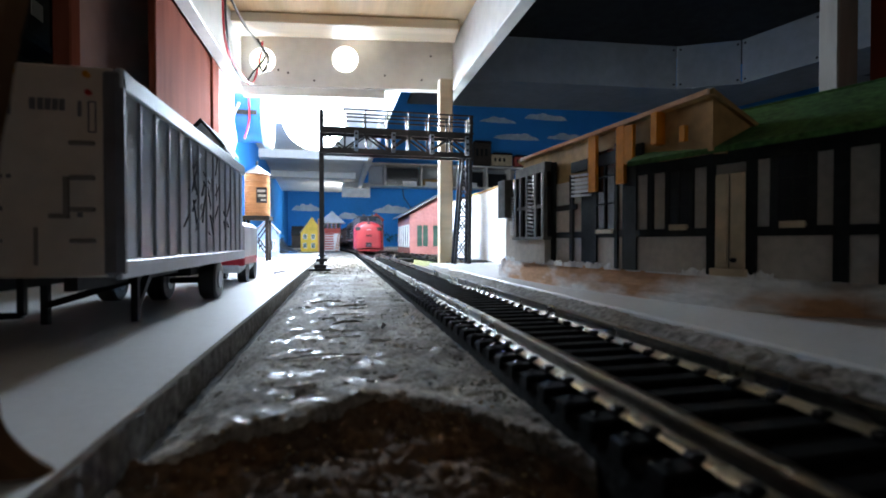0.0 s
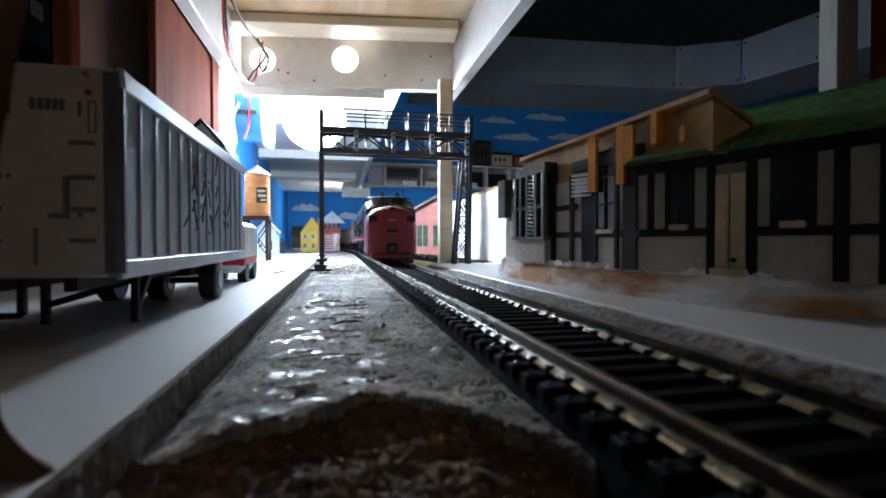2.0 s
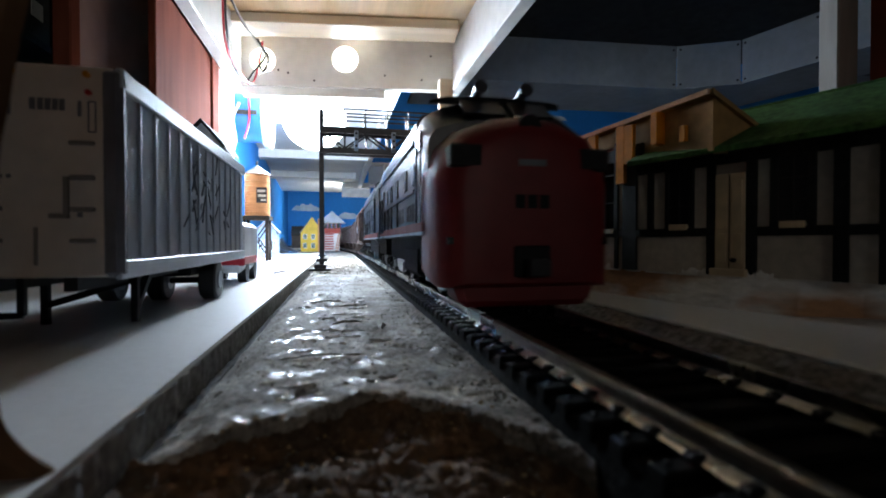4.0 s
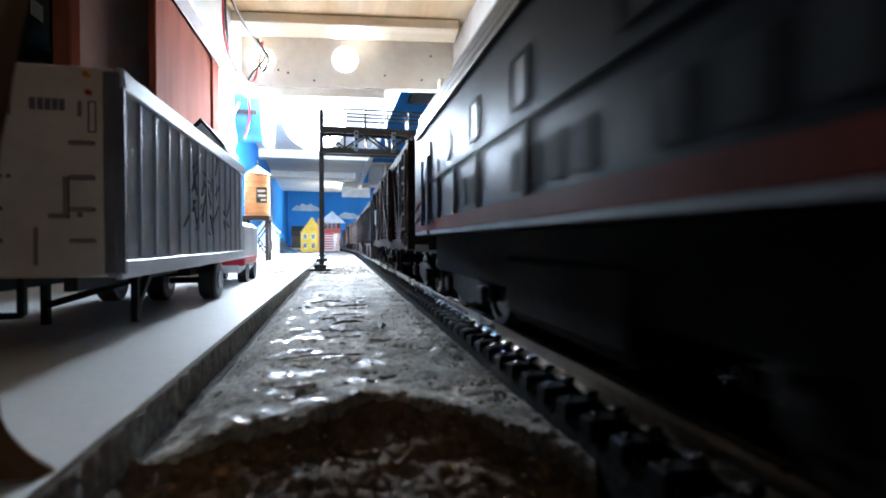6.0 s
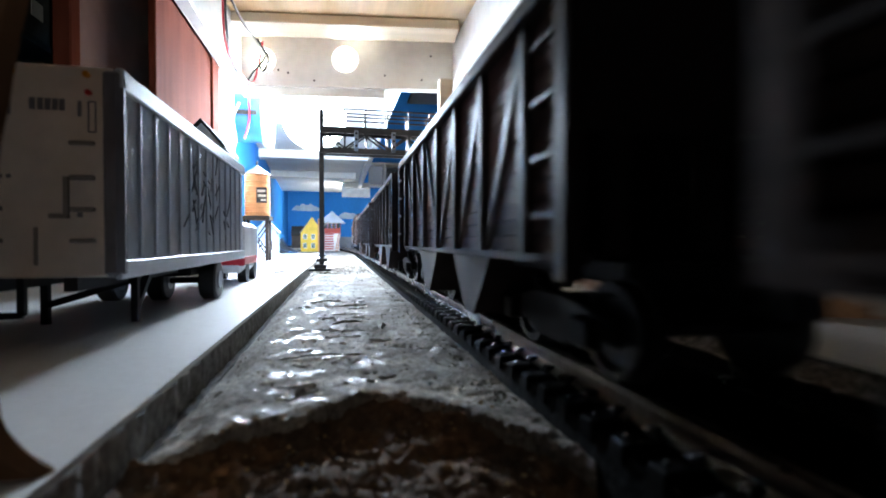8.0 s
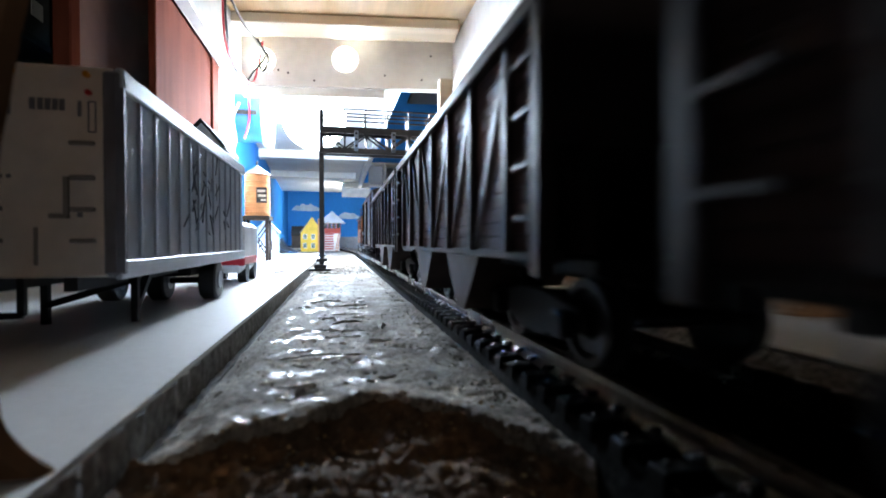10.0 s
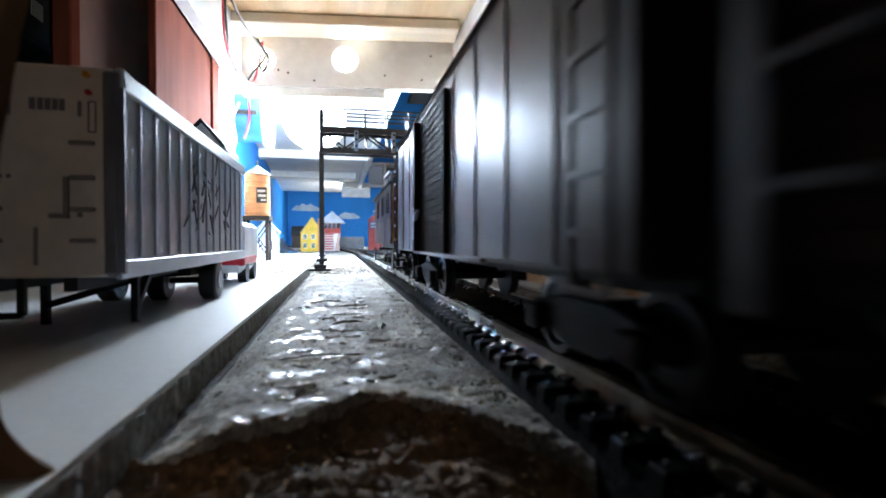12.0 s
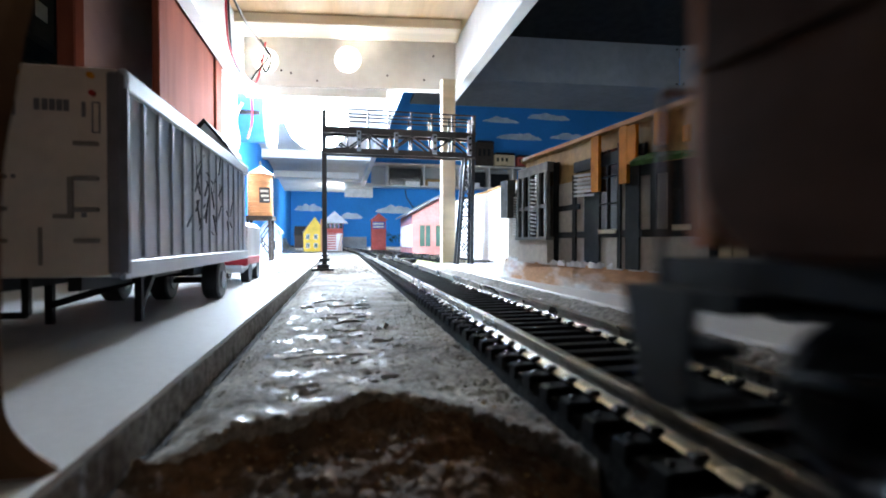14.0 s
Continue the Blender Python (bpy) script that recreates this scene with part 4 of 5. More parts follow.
setting("beam_left", boxes((-89, -80, 60, 445, 147, 189.5)), "whiteboard", "white painted long beam of the upper deck", "beam", bevel=0.6)
for y, x0, x1 in ((880, -190, 52), (1140, -190, 40), (1330, 16, 84)):
    setting("joist_far", boxes((x0, x1, y, y + 30, 162, 176.8)), "whiteboard", "white joist under the far deck", "joist", bevel=0.8)
# The box itself gives no glow; its lit tube is added for the far wall.
strip_light = thing("strip_light", "slim white box under the far deck with an added glow", "lamp", (8, 1350, 142))
part("housing", boxes((0, 78, 0, 6, -3.5, 34.8)), "white", strip_light)
part("tube", lambda bm: tube(bm, (2, 14, 4), (76, 14, 4), 5, n=14), "stripglow", strip_light)
part("bracket", boxes((4, 8, 6, 16, 10, 34.8), (70, 74, 6, 16, 10, 34.8)), "white", strip_light)
setting("deck_fascia", boxes((52, 60.5, 450, 1600, 163, 176.8)), "whiteboard", "white edge board of the far deck", "beam")
post = setting("post", boxes((80.5, 91.5, 380, 389, -11, 146.8)), "pine", "pine upright under the deck beam", "post", bevel=0.6)

# left side panelling under the long beam
setting("panel_red", boxes((-93.5, -90, 268, 371.8, -11, 146.8)), "redboard", "red-stained wooden cabinet panel", "panel")
setting("trim_red", boxes((-97, -88.5, 372, 391, -11, 146.8)), "redboard", "red-stained upright beside the panel", "trim", bevel=0.6)
setting("trim_red_near", boxes((-91, -87.5, 259, 267.8, -11, 146.8)), "redboard", "dark red upright strip", "trim", bevel=0.6)
setting("panel_grey", boxes((-114, -110, 236, 318, -11, 189.5)), "brownpanel", "dull brown-grey panel", "panel")
setting("trim_brown", boxes((-116, -109, 228, 235.8, -11, 189.5)), "redboard", "brown upright strip", "trim", bevel=0.6)
setting("trim_white", boxes((-97, -89, 391.3, 446, -11, 146.8)), "whiteboard", "white trim board at the deck corner", "trim", bevel=0.6)
setting("panel_back", boxes((-100, -95.5, 300, 446, -11, 189)), "redboard", "dark wooden back board behind the panels", "panel")
# Wall added to close the recess; its shade is put into the colour.
setting("recess_wall", boxes((-156, -150, 60, 447, -11, 189.5)), "greyboard", "recess wall behind the panels, darkened in colour for shade", "wall")
shelf = thing("dark_shelf", "dark shelf with black boxes and pale labels", "shelf", (-132, 172, 0))
part("back", boxes((-10, -8, 0, 100, -11, 189)), "timber", shelf)
part("upright", boxes((-8, 6, 0, 3, -11, 189)), "timber", shelf)
for z in (56, 98, 140):
    part("board", boxes((-8, 6, 3, 100, z, z + 3)), "timber", shelf)
for k, (y, z, h) in enumerate(((8, 101, 30), (32, 101, 36), (60, 101, 28), (80, 101, 33), (10, 59, 30), (40, 59, 26), (70, 59, 34), (14, 143, 30), (50, 143, 26))):
    bx = solid("storage_box", boxes((-138, -127, 172 + y, 172 + y + 17, z, z + h)), "graf" if k % 3 == 1 else "black", "dark box with a pale label on the shelf", "box", bevel=0.5)
    part("label", boxes((-127, -126.7, 175 + y, 183 + y, z + 9, z + 16)), "letter", bx)


def rough_slab(x0, x1, y0, y1, z0, z1, amp, seed):
    def fill(bm):
        n = 60
        rings = []
        for k in range(n + 1):
            z = z0 + (z1 - z0) * k / n
            # waisted outline, widest at the top and at the torn foot
            e = 0.4 * amp * noise.fractal((z * 0.12, seed, 0), 1.0, 2.0, 4) + 2.3 * max(0, (z - 14) / 17) ** 1.5 + 3.6 * max(0, (4.5 - z) / 7.5) ** 3.2
            rings.append([(x0, y0, z), (x1 + e, y0, z), (x1 + e + 0.6, (y0 + y1) / 2, z), (x1 + e - 0.2, y1, z), (x0, y1, z)])
        loft(bm, rings)
    return fill


setting("post_near", rough_slab(-60, -24.3, 38.4, 40.6, -2.95, 60, 0.5, 2.0), "tent", "rough brown wooden upright close by", "post", smooth=True)

# ---- right side of the room ----
fascia = thing("fascia", "grey white fascia panels hung from the ceiling", "panel", kind="structure")
pts = [(150, 892), (674, 850), (778, 796), (815, 666), (850, 500)]
for (xa, ya), (xb, yb) in zip(pts, pts[1:]):
    def panel(bm, xa=xa, ya=ya, xb=xb, yb=yb):
        d = Vector((xb - xa, yb - ya, 0)).normalized()
        n = Vector((-d.y, d.x, 0)) * 6
        a, b = Vector((xa, ya, 0)) + d, Vector((xb, yb, 0)) - d
        loft(bm, [[a + Vector((0, 0, 326)), a + n + Vector((0, 0, 326)), a + n + Vector((0, 0, 412)), a + Vector((0, 0, 412))], [b + Vector((0, 0, 326)), b + n + Vector((0, 0, 326)), b + n + Vector((0, 0, 412)), b + Vector((0, 0, 412))]])
    p = part("panel", panel, "fasciagrey", fascia)

    def screws(bm, xa=xa, ya=ya, xb=xb, yb=yb):
        d = Vector((xb - xa, yb - ya, 0)).normalized()
        n = Vector((-d.y, d.x, 0))
        for c, s in ((Vector((xa, ya, 0)), 1), (Vector((xb, yb, 0)), -1)):
            for z in (334, 404):
                q = c + d * s * 7 + Vector((0, 0, z))
                tube(bm, q - n * 0.8, q, 2.2, n=8)
    part("screw", screws, "black", p)
# Sheet in black, so the unlit ceiling's darkness is in its colour.
setting("soffit", boxes((120, 2000, 300, 905, 412.5, 425)), "black", "soffit sheet above the fascia, black for the unlit ceiling", "ceiling")


def valance(bm):
    """Level underside behind the fascia, following its kinks."""
    front = [(152, 899), (676, 857), (784, 801), (822, 668), (857, 502)]
    back = [(152, 1075), (720, 1030), (905, 935), (965, 705), (1000, 502)]
    for i in range(4):
        q = [front[i], front[i + 1], back[i + 1], back[i]]
        loft(bm, [[(x, y, 327) for x, y in q], [(x, y, 333) for x, y in q]])


setting("valance", valance, "fasciagrey", "dull grey underside behind the hanging fascia", "ceiling")
# Tube added out of sight, only to brighten the right-hand backdrop.
wall_fill = thing("cove_light", "unseen tube added behind the fascia to light the backdrop", "lamp", (230, 990, 352))
part("batten", boxes((0, 470, -10, 10, 8, 16)), "white", wall_fill)
for x in (0, 464):
    part("bracket", boxes((x, x + 6, -8, 8, -19, 8)), "white", wall_fill)
part("tube", lambda bm: tube(bm, (5, 0, 0), (465, 0, 0), 8, n=14), "covelight", wall_fill)
# White paint dulled to grey; the shade on the upright is in its colour.
setting("post_right", boxes((189, 199, 148, 156, -11, 412)), "dullpost", "white painted upright behind the station, greyed for shade", "post", bevel=0.6)
setting("panel_right", boxes((202, 206, 60, 146, -11, 412)), "redboard", "dark brown board beside the white upright", "panel")
wall_shelf = thing("wall_shelf", "white wall shelf unit with model scenes", "shelf", (0, 1950, 0))
part("shelf_board", boxes((120, 760, -20, 48, 238, 244)), "whiteboard", wall_shelf)
part("shelf_board", boxes((120, 1000, -20, 48, 328, 334)), "whiteboard", wall_shelf)
part("back", boxes((120, 760, 44, 48, 244, 328)), "greypanel", wall_shelf)
for x in (180, 330, 478, 610, 716):
    part("divider", boxes((x, x + 6, -20, 44, 244, 328)), "whiteboard", wall_shelf)
for k, (x, w, h, m) in enumerate(((192, 130, 70, "glass"), (345, 60, 30, "tan"), (415, 55, 42, "stucco"), (490, 110, 66, "glass"), (625, 80, 60, "glass"))):
    solid("diorama", boxes((x, x + w, 1945, 1985, 244.2, 244.2 + h)), m, "small dark model scene on the wall shelf", "model", bevel=1)
for x, w in ((255, 58), (350, 58), (520, 50)):
    solid("card_label", boxes((x, x + w, 1934, 1936, 244.2, 262)), "white", "white paper label standing on the shelf", "label")
for k, (x, w, h, m) in enumerate(((560, 75, 100, "trestle"), (640, 90, 52, "cream"), (742, 62, 46, "red"), (812, 70, 46, "red"), (890, 60, 34, "black"))):
    c = thing("shelf_model", "model building or railway car on the wall shelf", "model", (x, 1940, 334))
    part("body", boxes((0, w, 0, 30, 6, h)), m, c, bevel=1.5)
    part("base", boxes((2, w - 2, 2, 28, 0, 6)), "black", c)
    part("roof", lambda bm, w=w, h=h: extrude(bm, [(-3, h), (w + 3, h), (w - 4, h + 9), (4, h + 9)], "y", -2, 32), "black", c)
    part("window", boxes(*[(8 + 20 * q, 18 + 20 * q, -0.6, 0.4, h * 0.45, h * 0.75) for q in range(max(1, int(w / 24)))]), "glass", c)

# painted clouds on the backdrop
def cloud(x, z, w, h, seed):
    rng = random.Random(seed)
    def fill(bm):
        n = 60
        top, low = [], []
        for k in range(n + 1):
            u = k / n
            env = math.sin(math.pi * u) ** 0.6
            top.append((x + w * (u - 0.5), 1998.6, z + h * env * (0.55 + 0.6 * abs(noise.noise((u * 4, seed, 0)))) + 1.5 * noise.noise((u * 22, seed, 3))))
            low.append((x + w * (u - 0.5), 1998.6, z - h * 0.12 * env - 2 * noise.noise((u * 12, seed, 6))))
        vt, vl = [bm.verts.new(p) for p in top], [bm.verts.new(p) for p in low]
        for k in range(n):
            bm.faces.new((vl[k], vl[k + 1], vt[k + 1], vt[k]))
    return solid("painted_cloud", fill, "cloud", "pale cloud painted on the blue backdrop", "backdrop", kind="structure")


for k, (x, z, w, h) in enumerate(((-127, 142, 118, 34), (225, 138, 175, 42), (40, 112, 90, 34), (771, 470, 215, 40), (912, 565, 205, 36), (1030, 480, 225, 36), (686, 540, 170, 26))):
    cloud(x, z, w, h, k * 3.1 + 1)


# ---- station ----
def station():
    base = thing("styrofoam_base", "rough cut white styrofoam base with orange stains", "foam base")
    part("block", styro_base, "styro", base)

    def shred(seed):
        def fill(bm):
            rng = random.Random(seed)
            rings = []
            for k in range(7):
                u = k / 6
                w, hgt = 1.1 * math.sin(math.pi * (0.08 + 0.84 * u)), 0.3 + rng.uniform(0.2, 1.5) * math.sin(math.pi * u)
                y = (u - 0.5) * 5
                rings.append([(-w * 0.5, y, -0.8), (w * 0.6, y, -0.7), (w * 0.35 + rng.uniform(-0.2, 0.2), y, hgt), (-w * 0.35, y + rng.uniform(-0.3, 0.3), hgt * 0.8)])
            loft(bm, rings)
        return build("torn_shred", fill, "shred")
    shapes = [shred(k) for k in range(5)]
    rng = random.Random(31)
    for (xa, ya), (xb, yb) in zip(BASE_FRONT[1:-1], BASE_FRONT[2:]):
        n = max(2, int(math.hypot(xb - xa, yb - ya) / 3.6))
        for k in range(n):
            u = (k + rng.uniform(0.1, 0.9)) / n
            o = part("torn_shred", shapes[rng.randrange(5)], None, base)
            o.matrix_basis = pose((xa + (xb - xa) * u + 0.7) * MM, (ya + (yb - ya) * u) * MM, 6.2 * MM, 0, 0, math.degrees(math.atan2(yb - ya, xb - xa)) - 90 + rng.uniform(-12, 12))
    s = thing("station_building", "half-timbered model station, unfinished, with green roof", "building", (72.4, 193, 6))
    main = part("main_wall", None or build("main_wall", boxes((-6, 79, 0, 4, 0, 28), (-6, -3, 4, 45, 0, 28)), "stucco"), None, s)
    turn = lambda o, x, y, rz: setattr(o, "matrix_basis", pose(x * MM, y * MM, 0, 0, 0, rz))
    turn(main, 0, 0, -85.22)
    part("upper_wall", boxes((9, 102, 1, 4, 28.2, 40.5)), "tan", main, "bare tan upper wall with glue marks")
    part("upper_roof", lambda bm: extrude(bm, [(0, 41.8), (0, 40.6), (14, 33.5), (40, 20), (40, 21.0), (14, 34.5)], "x", 6, 103), "tan", main)
    part("upper_end", lambda bm: extrude(bm, [(4, 28.2), (4, 40), (32, 25.5), (32, 28.2)][:3] + [(32, 20)], "x", 99, 102), "tan", main)
    part("eave_edge", boxes((9, 102, -0.5, 1, 40.7, 41.9)), "styro", main)
    part("timber", boxes((36, 80, -0.5, 0.3, 9.0, 11.0)), "timber", main)
    part("timber", boxes((35, 50, -0.5, 0.3, 18.4, 20.2)), "timber", main)
    part("timber", boxes((47, 81, -0.7, 0.3, 30.5, 34)), "timber", main)
    for x0, x1, z1 in ((33.5, 36.5, 36), (46, 48, 30), (59.4, 61, 36), (69.6, 71, 36), (73.2, 78.8, 30)):
        part("timber", boxes((x0, x1, -0.6, 0.3, 0, z1)), "timber", main)
    part("door", boxes((52.5, 59.3, -0.2, 0.3, 0.4, 23.5)), "timber", main, "dark brown door")
    for k in range(6):
        part("louver", bars([((48.5, -1.2, 22.8 + k * 1.3), (58, -0.4, 22.4 + k * 1.3))], 0.7), "whitecard", main)
    w = part("window", boxes((61, 69.5, -0.2, 0.3, 11, 35)), "glass", main)
    part("sill", boxes((61.5, 69, -1.2, 0.2, 10.2, 11.4)), "cream", w)
    part("muntin", bars([((65.2, -0.5, 11), (65.2, -0.5, 35)), ((61, -0.5, 19), (69.5, -0.5, 19)), ((61, -0.5, 27), (69.5, -0.5, 27))], 0.4), "timber", w)
    for x0, x1, z0, z1 in ((58.3, 62.0, 23, 40), (71.8, 75, 24, 40), (75.2, 78.6, 29, 39.4), (85.5, 87.5, 32.4, 40.5), (95, 96.6, 31.3, 35)):
        part("orange_strip", boxes((x0, x1, -1.7, -0.6 if z0 < 32 else 1.1, z0, z1)), "orangewood", main, "orange glue-stained strip")
    # bay with shutters at the far end
    bay = part("bay", boxes((10, 34, -3.2, 0, 0, 8.4)), "stucco", main)
    part("bay_head", boxes((10, 34, -3.2, 0, 33, 36.5)), "baydark", bay)
    part("bay_sill", boxes((9.4, 34.6, -4.2, 0, 8.4, 9.6)), "baydark", bay)
    for x in (10.6, 15, 20.6, 27.6, 33.4):
        part("bay_post", boxes((x - 0.8, x + 0.8, -3.6, -2.2, 9.6, 33)), "baydark", bay)
    part("bay_glass", boxes((11, 33.2, -2.6, -2.3, 9.6, 33)), "glass", bay)
    part("bay_rail", boxes((10, 34, -3.4, -2.2, 20, 21.4)), "baydark", bay)
    for k in range(15):
        part("shutter_slat", bars([((21.8, -3.4, 11 + k * 1.45), (24.6, -3.0, 10.6 + k * 1.45))], 0.6), "whitecard", bay)
        part("shutter_slat", bars([((0.5, -0.9, 11 + k * 1.1), (4.8, -0.4, 10.6 + k * 1.1))], 0.5), "whitecard", main)
    part("side_panel", boxes((-6, 1.2, -3.8, 0, 18, 34)), "baydark", main)
    part("window", boxes((2, 8, -0.3, 0.3, 10, 30)), "glass", main)
    # wing with the green roof
    wing = part("wing_wall", build("wing_wall", boxes((0, 52, 0, 3, 0, 29), (49, 52, 3, 40, 0, 29)), "stucco"), None, s)
    turn(wing, 6.6, -79, -70.43)
    part("timber", boxes((0, 52, -0.5, 0.3, 9, 11)), "timber", wing)
    part("timber", boxes((0, 52, -0.6, 0.3, 25.5, 29)), "timber", wing)
    for x0, x1, z0 in ((3, 4.6, 11), (8, 9, 11), (14.3, 15.4, 11), (18.6, 20.5, 0), (27.3, 29.4, 0), (32, 33.6, 11), (38.8, 40.2, 11), (43, 45.4, 0), (49.8, 52, 0)):
        part("timber", boxes((x0, x1, -0.7, 0.3, z0, 25.5)), "timber", wing)
    for x0, x1 in ((9, 14.3), (33.6, 38.8)):
        w = part("window", boxes((x0, x1, -0.25, 0.3, 11.5, 26)), "glass", wing)
        part("sill", boxes((x0 + 0.4, x1 - 0.4, -1.2, 0.2, 10.6, 12)), "cream", w)
        part("muntin", bars([(((x0 + x1) / 2, -0.4, 12), ((x0 + x1) / 2, -0.4, 26)), ((x0, -0.4, 16.5), (x1, -0.4, 16.5)), ((x0, -0.4, 21), (x1, -0.4, 21))], 0.3), "timber", w)
    d = part("double_door", boxes((20.7, 27.2, -0.9, 0.2, 1.6, 23.2)), "cream", wing, "cream double door with panels", bevel=0.15)
    part("threshold", boxes((20.2, 27.8, -2.2, 0.2, 0, 1.6)), "cream", d)
    part("door_gap", boxes((23.85, 24.05, -1.0, -0.8, 1.8, 23)), "timber", d)
    for x0, x1 in ((21.3, 23.4), (24.6, 26.7)):
        for z0, z1 in ((2.8, 9.6), (10.6, 21.6)):
            part("door_panel", boxes((x0, x1, -1.15, -0.85, z0, z1)), "cream", d, bevel=0.1)
    part("knob", lambda bm: tube(bm, (25.2, -0.9, 3.6), (25.2, -2.0, 3.6), 0.55), "black", d)
    roof = part("wing_roof", lambda bm: extrude(bm, [(-4.5, 27.6), (-4.5, 28.9), (22, 42.6), (44, 30), (44, 28.6), (22, 41)], "x", -0.5, 56), "greenroof", wing, "green shingled roof")
    part("ridge_cap", lambda bm: tube(bm, (-0.5, 22, 42.3), (56, 22, 42.3), 0.7, n=8), "greenroof", roof)
    part("gable", lambda bm: extrude(bm, [(0, 29), (22, 41), (40, 30), (40, 29)], "x", 49, 52), "timber", wing)


BASE_FRONT = [(70.6, 203), (71, 195), (73.5, 148), (80, 115), (86, 90), (92, 79), (102, 74), (122, 50)]


def styro_base(bm):
    front = BASE_FRONT
    n = 260
    top, low, mid = [], [], []
    for k in range(n + 1):
        u = k / n * (len(front) - 1)
        i = min(int(u), len(front) - 2)
        a, b = Vector(front[i]), Vector(front[i + 1])
        p = a.lerp(b, u - i)
        e = 0.7 * noise.fractal((k * 0.06, 2, 0), 1.0, 2.0, 3)
        peak = max(0, noise.noise((k * 0.31, 7, 0))) ** 2 * 3.0
        low.append(bm.verts.new((p.x - 0.6, p.y, -1.6)))
        mid.append(bm.verts.new((p.x + e * 0.7 - 0.5, p.y, 2.0 + e * 0.4)))
        top.append(bm.verts.new((p.x + e + 0.6, p.y, 6.0 + peak)))
    bt = [bm.verts.new((v.co.x + 3, v.co.y, 5.9)) for v in top]
    far = [bm.verts.new((180, v.co.y, 5.9)) for v in top]
    bot = [bm.verts.new((180, v.co.y, -1.6)) for v in top]
    rows = [low, mid, top, bt, far, bot, low]
    for r0, r1 in zip(rows, rows[1:]):
        for k in range(n):
            bm.faces.new((r0[k], r1[k], r1[k + 1], r0[k + 1]))
    bm.faces.new([r[0] for r in rows[:-1]])
    bm.faces.new([r[-1] for r in rows[:-1]][::-1])


station()
wb = thing("white_building", "plain white card building shell catching the lamp light", "building", (112, 200, -1.5))
part("wall", boxes((0, 3, 0, 265, 0, 54)), "whitecard", wb)
part("end_wall", boxes((3, 60, 262, 265, 0, 54)), "whitecard", wb)
part("coping", boxes((-0.8, 3.8, 0, 265, 54, 55.6)), "tan", wb)


# ---- siding beside the bridge ----
def siding_x(y):
    return 101 - 0.00028 * max(0, y - 300) ** 2 if y < 560 else 82 - (y - 560) * 0.15


siding = thing("siding_track", "second model track with black ties beside the bridge", "track", kind="structure")
for s in (-1, 1):
    part("rail", lambda bm, s=s: loft(bm, [[(siding_x(y) + s * 8.9 + u, y, v - 0.4) for u, v in RAILHEAD] for y in range(335, 900, 25)]), "rail", siding, smooth=True)
for k in range(110):
    y = 336 + k * 5.0
    o = part("tie", tie_mesh, None, siding)
    o.matrix_basis = pose(siding_x(y) * MM, y * MM, -0.4 * MM)
turnout = thing("turnout_track", "diverging rails of a turnout on the main line", "track", kind="structure")
for s in (-1, 1):
    part("rail", lambda bm, s=s: loft(bm, [[(XC + 0.00041 * (y - 330) ** 2 + s * 8.9 + u, y, v - 0.15) for u, v in RAILHEAD] for y in range(380, 660, 14)]), "rail", turnout, smooth=True)
for k in range(52):
    y = 400 + k * 5.0
    o = part("tie", tie_mesh, None, turnout)
    o.matrix_basis = pose((XC + 0.00041 * (y - 330) ** 2) * MM, (y + 2.5) * MM, -0.3 * MM, 0, 0, -2)
mach = thing("switch_machine", "small black switch machine beside the turnout", "switch machine", (53, 392, -3.4))
part("case", boxes((-4, 7, -7, 7, 0, 3.2)), "black", mach, bevel=0.6)
part("throw_bar", boxes((-12, -4, -1, 1, 0.4, 1.2)), "black", mach)
solid("rail_joiner", boxes((26.0, 27.6, 146, 155, -1.9, -0.7)), "chrome", "bright metal rail joiner on the rail", "rail joiner", bevel=0.2)


# ---- lamp ----
lamp = thing("light_bulb", "glaring white bulb hanging below the deck", "lamp", (-23, 482, 104))


def bulb_shape(bm):
    rings = []
    for k in range(1, 16):
        a = math.pi * k / 16
        r = 30 * math.sin(a)
        rings.append([(r * math.cos(q * math.tau / 24), r * math.sin(q * math.tau / 24), 30 - 30 * math.cos(a)) for q in range(24)])
    loft(bm, rings)


part("globe", bulb_shape, "bulb", lamp, "glowing globe", smooth=True)
part("socket", lambda bm: tube(bm, (0, 0, 59.5), (0, 0, 86), 14, 17, 20), "white", lamp)


